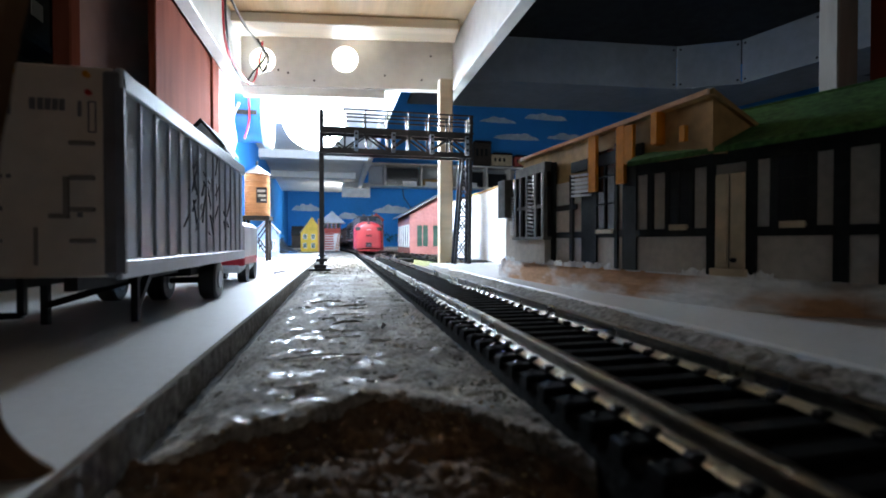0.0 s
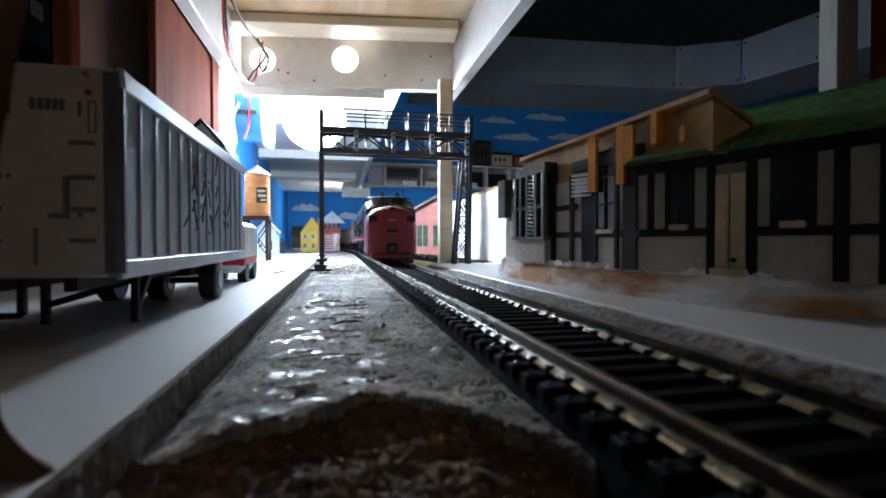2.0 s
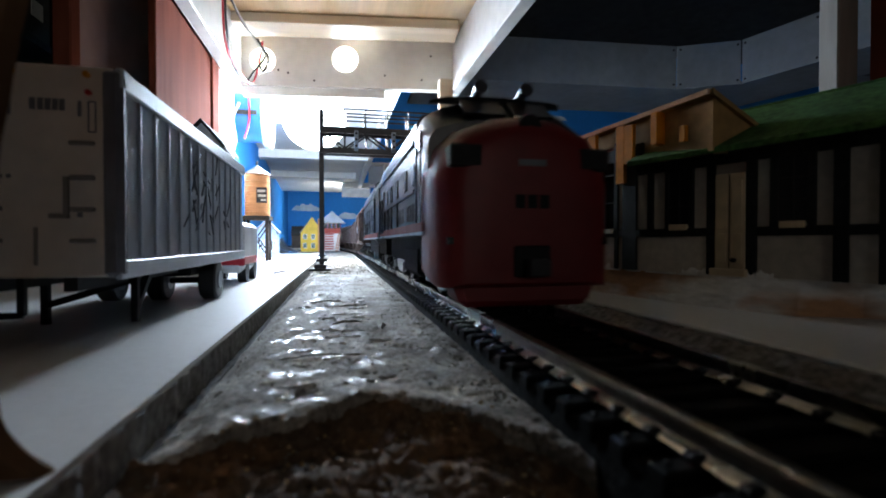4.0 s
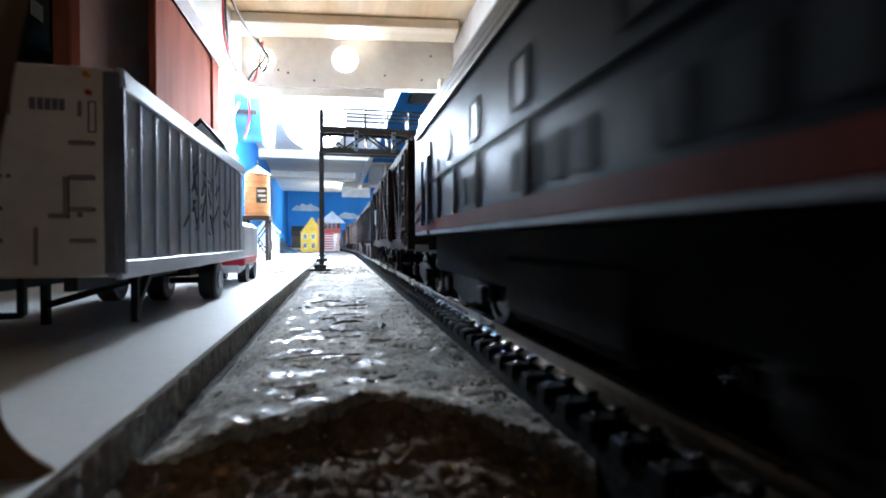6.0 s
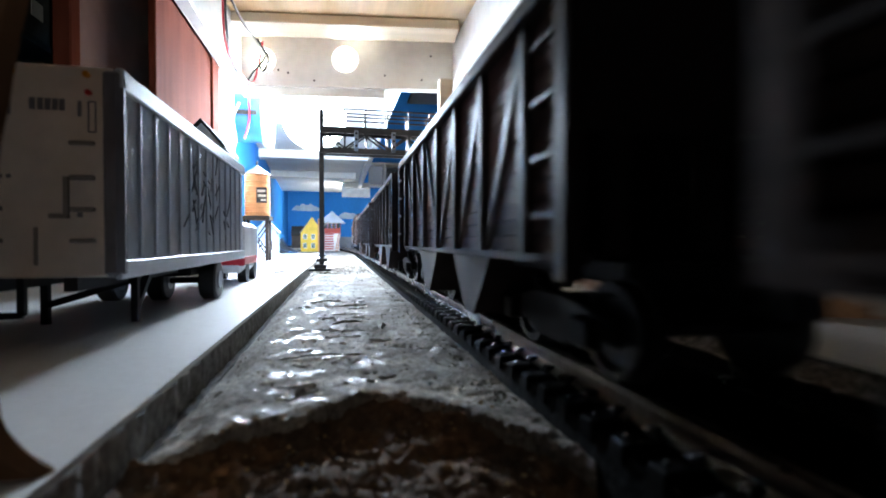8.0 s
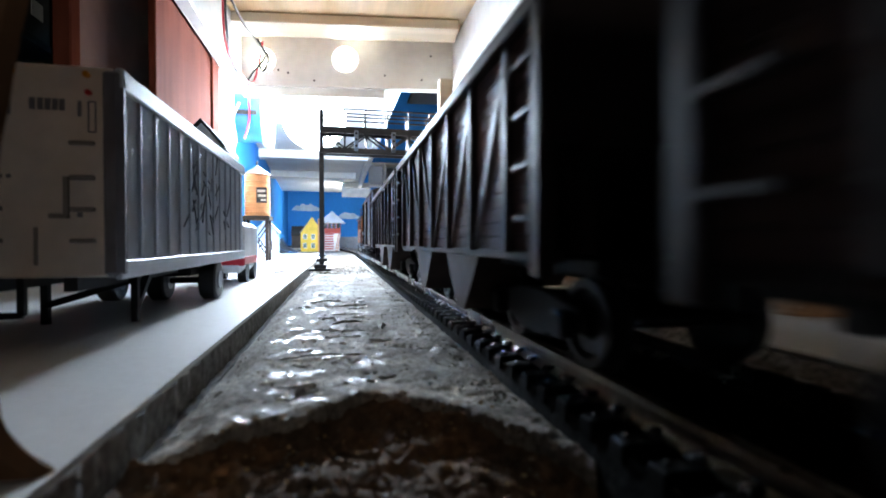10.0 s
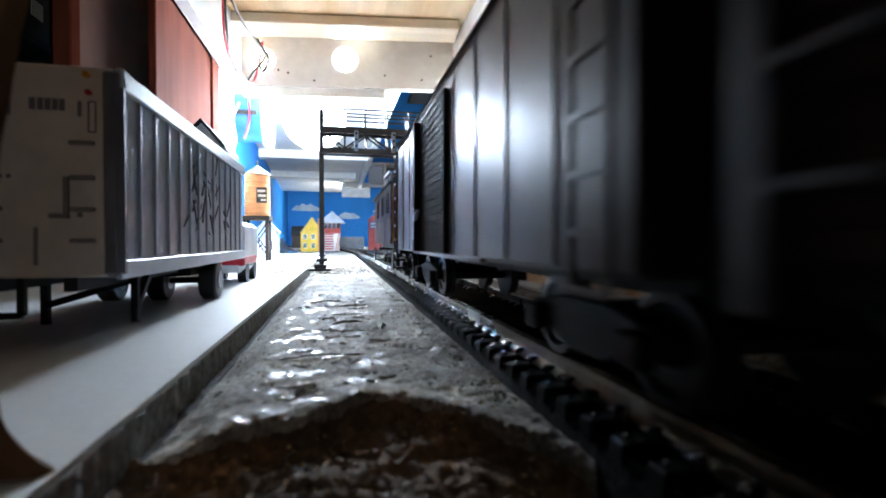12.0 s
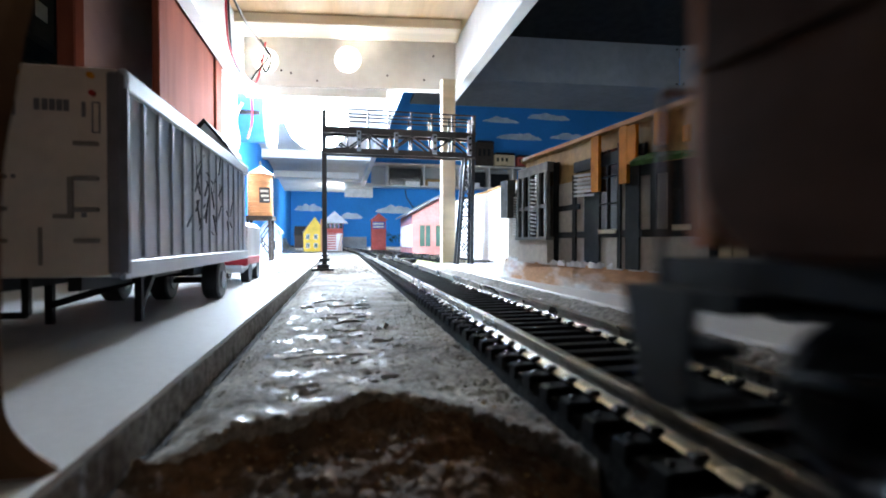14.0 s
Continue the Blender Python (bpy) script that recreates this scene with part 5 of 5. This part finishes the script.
# ---- left scenery ----
def water_tower():
    t = thing("water_tower", "orange wooden water tank on dark trestle legs", "water tower", (-69.5, 440, 0))
    part("tank", lambda bm: loft(bm, [[(10.4 * math.cos(a * math.tau / 28), 10.4 * math.sin(a * math.tau / 28), z) for a in range(28)] for z in (36, 72)]), "tankwood", t, smooth=True)
    for k in range(8):
        part("band", lambda bm, k=k: loft(bm, [[(r * math.cos(a * math.tau / 28), r * math.sin(a * math.tau / 28), z) for a in range(28)] for r, z in ((10.4, 38.5 + k * 4.4), (10.75, 38.8 + k * 4.4), (10.75, 39.4 + k * 4.4), (10.4, 39.7 + k * 4.4))], caps=False), "tankwood", t)
    part("roof", lambda bm: tube(bm, (0, 0, 72), (0, 0, 80), 12, 0.6, 28), "silver", t)
    part("finial", lambda bm: tube(bm, (0, 0, 79.5), (0, 0, 84), 0.9), "steelblack", t)
    part("deck", boxes((-11.5, 11.5, -11.5, 11.5, 32.5, 36)), "trestle", t)
    for x in (-9, 9):
        for y in (-9, 9):
            part("leg", boxes((x - 1.2, x + 1.2, y - 1.2, y + 1.2, -3, 32.5)), "trestle", t)
    for y in (-9, 9):
        part("brace", bars([((-9, y, 2), (9, y, 30)), ((9, y, 2), (-9, y, 30))], 1.1), "trestle", t)
    for x in (-9, 9):
        part("brace", bars([((x, -9, 2), (x, 9, 30)), ((x, 9, 2), (x, -9, 30))], 1.1), "trestle", t)
    sg = part("sign_board", boxes((1, 9.5, -11.6, -10.6, 47, 60)), "sign", t, "dark sign with pale lettering")
    part("lettering", boxes((1.8, 8.4, -11.8, -11.55, 56, 58), (2.4, 8.8, -11.8, -11.55, 52, 54), (4.5, 8.8, -11.8, -11.55, 48.6, 50)), "letter", sg)


tower = water_tower()


def small_house(name, label, at, w, d, h, peak, wall, roof, windows, rz=0, win="glass", ridge="x"):
    t = thing(name, label, "building", at, rz)
    part("wall", boxes((0, w, 0, d, 0, h)), wall, t)
    if ridge == "x":
        part("roof", lambda bm: extrude(bm, [(-2, h - 0.6), (d / 2, peak), (d + 2, h - 0.6), (d + 2, h + 1), (d / 2, peak + 1.8), (-2, h + 1)], "x", -2, w + 2), roof, t)
        part("gable", lambda bm: extrude(bm, [(0, h), (d, h), (d / 2, peak)], "x", 0.2, w - 0.2), wall, t)
    else:
        part("roof", lambda bm: extrude(bm, [(-2, h - 0.6), (w / 2, peak), (w + 2, h - 0.6), (w + 2, h + 1), (w / 2, peak + 1.8), (-2, h + 1)], "y", -2, d + 2), roof, t)
        part("gable", lambda bm: extrude(bm, [(0, h), (w, h), (w / 2, peak)], "y", 0.2, d - 0.2), wall, t)
    for x0, x1, z0, z1 in windows:
        q = part("window", boxes((x0, x1, -0.4, 0.3, z0, z1)), win, t)
        part("frame", bars([((x0 - 0.3, -0.5, z0 - 0.3), (x1 + 0.3, -0.5, z0 - 0.3)), ((x0 - 0.3, -0.5, z1 + 0.3), (x1 + 0.3, -0.5, z1 + 0.3)), ((x0 - 0.3, -0.5, z0), (x0 - 0.3, -0.5, z1)), ((x1 + 0.3, -0.5, z0), (x1 + 0.3, -0.5, z1)), (((x0 + x1) / 2, -0.5, z0), ((x0 + x1) / 2, -0.5, z1))], 0.7), "white", q)
    return t


small_house("shed", "pale blue and white trackside shed", (-84, 520, -3), 21, 18, 26, 38, "paleblue", "pinkroof", [(3, 6.5, 8, 18), (9, 13, 2, 19), (15.5, 19, 8, 18)], ridge="y")
small_house("dark_gabled_house", "small white house with a dark gable roof behind the trailer", (-80, 270, -3), 20, 30, 66, 79, "white", "black", [], ridge="y")
yh = small_house("yellow_house", "yellow two-storey model house with chimney", (-72, 950, -5), 42, 40, 36, 66, "yellow", "pinkroof", [(5, 11, 7, 16), (20, 26, 7, 16), (5, 11, 24, 33), (20, 26, 24, 33)], win="greenglass", ridge="y")
part("chimney", boxes((32, 40, -4, 0, 0, 63)), "tankwood", yh)
ct = thing("control_tower", "red model signal tower with white hipped roof", "building", (-31, 1000, -5))
part("lower_wall", boxes((2, 32, 0, 28, 0, 36)), "white", ct)
part("siding", boxes(*[(1.4, 20, -0.8, 0.2, 3 + k * 5, 5.6 + k * 5) for k in range(7)]), "red", ct)
part("stair", bars([((24, -4, 0), (30, -4, 36)), ((28, -4, 0), (34, -4, 36))] + [((24 + k, -4, k * 6), (28 + k, -4, k * 6)) for k in range(6)], 1.3), "tankwood", ct)
part("upper_wall", boxes((0, 34, -2, 30, 36, 46)), "red", ct)
for k in range(4):
    part("window", boxes((1 + k * 8.4, 7.6 + k * 8.4, -2.2, -1.4, 46, 58)), "glass", ct)
part("upper_frame", boxes(*[(k * 8.4, k * 8.4 + 1, -2, 30, 46, 58) for k in range(5)]), "red", ct)
part("roof", lambda bm: loft(bm, [[(-10, -12, 57), (44, -12, 57), (44, 40, 57), (-10, 40, 57)], [(16, 13, 82), (18, 13, 82), (18, 15, 82), (16, 15, 82)]]), "white", ct)
rt = small_house("red_feed_tower", "tall red model tower with a blue sign", (67, 1100, -6), 33, 30, 70, 84, "red", "red", [], ridge="y")
sg = part("sign_board", boxes((2, 31, -1.6, -0.4, 50, 66)), "signblue", rt, "blue sign with pale lettering")
part("lettering", boxes(*[(4 + k * 4, 6.8 + k * 4, -1.9, -1.5, 59, 63.5) for k in range(6)], *[(4 + k * 4, 6.8 + k * 4, -1.9, -1.5, 52, 56.5) for k in range(6)]), "letter", sg)


def salmon_building():
    t = thing("salmon_freight_house", "salmon pink model freight house with green windows", "building", (102, 690, -5))
    part("wall", boxes((0, 90, 0, 150, 0, 60)), "pink", t)
    part("roof", lambda bm: extrude(bm, [(-8, 58), (45, 88), (98, 58), (98, 60.5), (45, 91), (-8, 60.5)], "y", -8, 158), "pinkroof", t)
    part("gable", lambda bm: extrude(bm, [(0, 60), (90, 60), (45, 87)], "y", 0.2, 149), "pink", t)
    for x in (10, 34, 60):
        w = part("window", boxes((x, x + 16, -0.6, 0.3, 12, 43)), "greenglass", t)
        part("frame", bars([((x - 0.8, -0.8, 11), (x + 16.8, -0.8, 11)), ((x - 0.8, -0.8, 44), (x + 16.8, -0.8, 44)), ((x - 0.8, -0.8, 11), (x - 0.8, -0.8, 44)), ((x + 16.8, -0.8, 11), (x + 16.8, -0.8, 44)), ((x + 8, -0.8, 11), (x + 8, -0.8, 44))], 1.2), "pink", w)
    for y in range(12, 140, 26):
        w = part("side_window", boxes((-0.6, 0.3, y, y + 15, 12, 43)), "greenglass", t)
        part("frame", bars([((-0.8, y - 1, 11), (-0.8, y + 16, 11)), ((-0.8, y - 1, 44), (-0.8, y + 16, 44)), ((-0.8, y - 1, 11), (-0.8, y - 1, 44)), ((-0.8, y + 16, 11), (-0.8, y + 16, 44))], 1.4), "white", w)
    part("corner_trim", boxes((-0.8, 1.6, -0.8, 1.6, 0, 60)), "pink", t)


salmon_building()
solid("low_wall", boxes((2, 66, 1300, 1306, -6, 27)), "concrete", "pale grey low retaining wall", "wall", bevel=0.5)
def spur_point(u):
    """A spur that climbs and swings away beside the yellow house, u from 0 to 1."""
    return -48 - 112 * u ** 0.75, 715 + 640 * u, -4 + 27 * u * u


spur = thing("curved_spur", "grey ballasted spur curving away to the backdrop", "track", kind="structure")
SPUR = [spur_point(k / 40) for k in range(41)]
part("ballast", lambda bm: loft(bm, [[(x - 15, y, -12), (x + 15, y, -12), (x + 13, y, z), (x - 13, y, z)] for x, y, z in SPUR]), "ballast", spur)
for off in (-9, 9):
    part("rail", lambda bm, off=off: loft(bm, [[(x + off - 1.2, y, z - 0.5), (x + off + 1.2, y, z - 0.5), (x + off + 1.2, y, z + 2.2), (x + off - 1.2, y, z + 2.2)] for x, y, z in SPUR]), "rail", spur)
small_house("far_dark_house", "dark far house at the backdrop", (-140, 1500, -6), 50, 40, 40, 66, "trestle", "black", [], ridge="x")


def bush(at, r, seed):
    rng = random.Random(seed)
    def fill(bm):
        for k in range(60):
            a, e = rng.uniform(0, math.tau), rng.uniform(0, 1.4)
            q = Vector((math.cos(a) * math.cos(e), math.sin(a) * math.cos(e), math.sin(e))) * r * rng.uniform(0.5, 1)
            s = rng.uniform(2, 5)
            vs = [bm.verts.new(Vector(at) + q + Vector((rng.uniform(-s, s), rng.uniform(-s, s), rng.uniform(-s, s)))) for _ in range(4)]
            for f in ((0, 1, 2), (0, 2, 3), (0, 3, 1), (1, 3, 2)):
                bm.faces.new([vs[i] for i in f])
    return solid("bush", fill, "foliage", "dark green clump foliage before the backdrop", "bush")


bush((150, 1700, 20), 34, 1)
bush((190, 1710, 16), 28, 2)


def spool():
    t = thing("wire_spool", "blue wire spool with white flange hung by the deck", "spool", (-88, 490, 133))
    part("drum", lambda bm: tube(bm, (-17, 0, 0), (18, 0, 0), 23, n=36), "spoolblue", t, smooth=True)
    part("flange", lambda bm: tube(bm, (18, 0, 0), (24, 0, 0), 28, n=40), "white", t, smooth=True)
    part("flange", lambda bm: tube(bm, (-22, 0, 0), (-17, 0, 0), 28, n=40), "white", t, smooth=True)
    part("hanger_rod", lambda bm: (tube(bm, (-34, 0, 0), (40, 0, 0), 3), tube(bm, (-34, 0, 0), (-34, 0, 57), 2), tube(bm, (40, 0, 0), (40, 0, 57), 2)), "white", t)
    part("band", boxes((-12, 14, -23.6, -22.6, -2, 2)), "blackwire", t)


spool()


# ---- wiring under the deck ----
def cable(pts, r, material, label):
    return solid("cable", lambda bm: wire(bm, pts, r), material, label, "cable", smooth=True)


cable([(-72, 330, 189), (-74, 338, 165), (-76, 360, 148), (-72, 395, 142), (-68, 412, 143), (-62, 408, 160), (-60, 410, 176)], 0.8, "redwire", "thin red hanging wire")
cable([(-71, 330, 189), (-73, 342, 160), (-76, 372, 146), (-72, 400, 140), (-66, 405, 150), (-58, 410, 165), (-64, 410, 178)], 0.8, "blackwire", "thin black hanging wire")
cable([(-76, 350, 189), (-70, 380, 178), (-62, 405, 172), (-56, 412, 165), (-60, 410, 152), (-64, 410, 162)], 0.8, "blackwire", "thin black looped wire")
cable([(-76, 352, 189), (-68, 384, 176), (-60, 406, 168), (-55, 412, 158), (-62, 410, 150)], 0.7, "whitewire", "thin white looped wire")
cable([(-72, 415, 143), (-76, 440, 150), (-80, 462, 150), (-80, 464, 125), (-84, 464, 108)], 0.9, "redwire", "red wire hanging before the spool")
cable([(-88, 462, 140), (-93, 460, 125), (-90, 455, 105), (-92, 450, 92)], 1.4, "whitewire", "white cable hanging before the spool")


# ---- brown dirt hollow close to the camera ----
def soil(x, y):
    """Uneven dirt lying below the broken plaster edge."""
    rise = max(0, 1 - max(0, broken_edge(x) - 0.8 - y) / 7)
    return -9.0 + 1.9 * rise * rise + 1.2 * noise.noise((x * 0.17, y * 0.14, 6)) + 0.55 * noise.noise((x * 0.45, y * 0.4, 2)) - 1.2 * max(0, (x - 15) / 6) ** 2


def hollow(bm):
    nx, ny = 130, 110
    g = []
    for j in range(ny + 1):
        row = []
        for i in range(nx + 1):
            x = -19.2 + 41.4 * i / nx
            y = 16 + (broken_edge(x) - 16.4) * j / ny
            q = Vector((x * 0.5, y * 0.5, 1))
            row.append(bm.verts.new((x, y, soil(x, y) + noise.fractal(q, 0.9, 2, 5) * 0.55 + noise.fractal(q * 5, 1, 2, 3) * 0.3)))
        g.append(row)
    for j in range(ny):
        for i in range(nx):
            bm.faces.new((g[j][i], g[j][i + 1], g[j + 1][i + 1], g[j + 1][i]))


solid("dirt_hollow", hollow, "dirt", "hollow of dark brown crumbly dirt below the plaster edge", "dirt", kind="stuff", smooth=True)


def height(x, y):
    """About the top of the plaster strip or the dirt."""
    ground = -6.2 + (x + 13.5) * 0.44 * (x < -13.5)
    return soil(x, y) if y < broken_edge(x) - 1.5 else ground


def grit(n, x0, x1, y0, y1, smin, smax, seed, near=1.0):
    """Angular grains strewn over the ground, denser close by."""
    rng = random.Random(seed)

    def fill(bm):
        for _ in range(n):
            x = rng.uniform(x0, x1)
            y = y0 * (y1 / y0) ** (rng.random() ** near)
            s = rng.uniform(smin, smax) * (0.6 + 0.4 * y / y1)
            o = Vector((x, y, height(x, y) + s * 0.15))
            vs = [bm.verts.new(o + Vector((sx * s * rng.uniform(0.4, 1), sy * s * rng.uniform(0.4, 1), sz * s * rng.uniform(0.3, 0.8)))) for sx, sy, sz in ((1, 0, 0), (-1, 0, 0), (0, 1, 0), (0, -1, 0), (0, 0, 1), (0, 0, -1))]
            for f in ((0, 2, 4), (2, 1, 4), (1, 3, 4), (3, 0, 4), (2, 0, 5), (1, 2, 5), (3, 1, 5), (0, 3, 5)):
                bm.faces.new([vs[q] for q in f])
    return fill


solid("loose_grit", grit(2600, -18, 21.5, 30, 420, 0.1, 0.5, 5, 0.9), "pebble", "grey grit strewn over the plaster ground", "grit", kind="stuff")
solid("dark_grit", grit(2400, -18, 21, 22, 58, 0.08, 0.3, 6), "dirt", "dark crumbs in the dirt hollow", "grit", kind="stuff")
solid("golden_grit", grit(150, -12, 19, 34, 56, 0.15, 0.55, 8), "goldgrit", "golden grains in the dark dirt", "grit", kind="stuff")
solid("edge_grit", grit(900, 18, 22.6, 40, 300, 0.15, 0.55, 9), "pebble", "crumbs along the plaster edge", "grit", kind="stuff")


solid("far_rubble", grit(1500, -17, 20, 300, 640, 0.4, 1.5, 14), "pebble", "pale rubble strewn over the far ground", "rubble", kind="stuff")
solid("yard_rubble", grit(700, 52, 130, 330, 640, 0.3, 1.0, 15), "goldgrit", "tan grit in the dry grass", "rubble", kind="stuff")


def glue_patch(seed):
    """A thin wrinkled skin of dried glue with an uneven outline."""
    rng = random.Random(seed)
    y = 62 * (300 / 62) ** (rng.random() ** 1.3)
    x = rng.uniform(-11, 11) * (1 if y > 80 else 0.7)
    rx, ry = rng.uniform(0.8, 4.2), rng.uniform(0.4, 1.3) * y / 90
    n, m = 22, 5

    def fill(bm):
        rings = []
        for j in range(m + 1):
            ring = []
            for k in range(n):
                t = k * math.tau / n
                w = (1 + 0.45 * noise.noise((math.cos(t) * 1.7, math.sin(t) * 1.7, seed * 3.1))) * j / m
                px, py = x + rx * w * math.cos(t), y + ry * w * math.sin(t)
                z = -6.12 + 0.5 * noise.fractal((px * 0.9, py * 0.7, seed), 1.0, 2.0, 3) + 0.15 * (1 - j / m) - (0.8 if j == m else 0)
                ring.append((px, py, z))
            rings.append(ring)
        loft(bm, rings, caps=False)
    return fill


for k in range(44):
    solid("glue_patch", glue_patch(k + 1), "glue", "glossy skin of dried glue on the plaster", "glue", group="glue patches", smooth=True)


def torn_flake(x, y, l, w, turn, seed):
    """A torn, curled sliver standing up from the ground."""
    def fill(bm):
        n = 14
        rows = []
        for k in range(n + 1):
            u = k / n
            e = 0.5 * w * (0.4 + 0.8 * abs(noise.noise((u * 5, seed, 0))))
            px, py = x + (u - 0.5) * l * math.cos(turn), y + (u - 0.5) * l * math.sin(turn)
            z = -6.3 + 0.5 * math.sin(math.pi * u)
            rows.append([(px, py, z), (px - 0.25, py - 0.5, z + e), (px, py - 0.35, z + e + 0.1), (px + 0.3, py + 0.3, z)])
        loft(bm, rows)
    return solid("torn_flake", fill, "plaster", "torn pale flake on the plaster ground", "flake", group="flakes", smooth=True)


for k, (x, y, l, w, t) in enumerate(((-3, 84, 14, 0.9, 0.05), (10, 110, 3, 2.4, 1.2), (2, 118, 7, 1.2, 0.2), (-4, 160, 10, 1.2, 0.3))):
    torn_flake(x, y, l, w, t, k * 1.7)

van = thing("delivery_van", "small white and red toy van behind the trailer", "van", (-52.5, 204, -3))
part("body", boxes((0, 15, 0, 34, 4, 25)), "white", van, bevel=2.0)
part("lower_panel", boxes((-0.3, 15.3, -0.3, 30, 7, 11)), "redwire", van, "red lower panel", bevel=0.6)
for y in (7, 26):
    for x in (1.5, 13.5):
        part("wheel", lambda bm, x=x, y=y: tube(bm, (x - 1.6, y, 4.4), (x + 1.6, y, 4.4), 4.4, n=20), "rubber", van)
solid("wood_sliver", lambda bm: bar(bm, (-33, 262, -2.6), (-29.5, 280, -2.6), 0.8), "graf", "thin grey sliver lying on the board", "stick")
for k, (x, z) in enumerate(((-60, 160), (-30, 152), (30, 158), (62, 155), (78, 152), (70, 176), (-52, 158))):
    nail = solid("nail_head", lambda bm: tube(bm, (0, -0.6, 0), (0, 0.2, 0), 0.9, n=8), "trestle", "small dark nail head in the cross board", "nail", group="nail heads")
    nail.matrix_basis = Matrix.Translation((9.5 * MM, 420 * MM, 0)) @ pose(0, 0, 0, 0, 0, -7.5) @ Matrix.Translation((x * MM, 0, z * MM))
cable([(262, 1992, 236), (268, 1992, 200), (285, 1992, 175), (300, 1992, 150)], 2.0, "blackwire", "black cable hanging on the backdrop wall")


# ---- the train ----
loco_lead = loco("grey streamlined diesel locomotive with scarlet nose", True, 125.0)
loco_second = loco("dark grey streamlined diesel locomotive with orange stripe", False, 132.0)
stock = stock_car()
hoppers = [hopper_car()]
for k in range(3):
    hoppers.append(copy_thing(hoppers[0], Matrix()))
boxcar = box_car()
last = caboose()
# each car with the distance of its middle behind the lead nose
TRAIN = [(loco_lead, 48.5), (loco_second, 182), (stock, 320)] + [(c, r - 52) for c, r in zip(hoppers, (504, 626, 747, 856))] + [(boxcar, 925), (last, 1047.5)]
SPEED, START = 117.0, 566.0
# small changes of pace: seconds, millimetres behind an even run
LAG = [(0, 38), (0.75, 24), (1.5, 12), (2.25, 4), (3.0, 0), (7.0, 0), (7.6, 4), (8.4, 4), (9.5, 0), (13.5, 0), (14.0, 8)]


def motions():
    for car, back in TRAIN:
        rows = []
        for k in range(57):
            t = k * 0.25
            lag = float(np.interp(t, [q[0] for q in LAG], [q[1] for q in LAG]))
            x, y, h = on_track(START - SPEED * t + lag + back)
            rows.append((t, pose(x * MM, y * MM, 0, 0, 0, h)))
        walk(car, rows)
        # every wheelset rolls with its car
        for ws in [o for o in car.children_recursive if o.name.startswith("wheelset")]:
            at, r = ws.matrix_basis.translation.copy(), ws.matrix_basis.translation.z / MM
            spin = []
            for k in range(421):
                t = k / 30
                lag = float(np.interp(t, [q[0] for q in LAG], [q[1] for q in LAG]))
                spin.append((t, Matrix.Translation(at) @ Matrix.Rotation((SPEED * t - lag) / r, 4, "X")))
            walk(ws, spin)


motions()
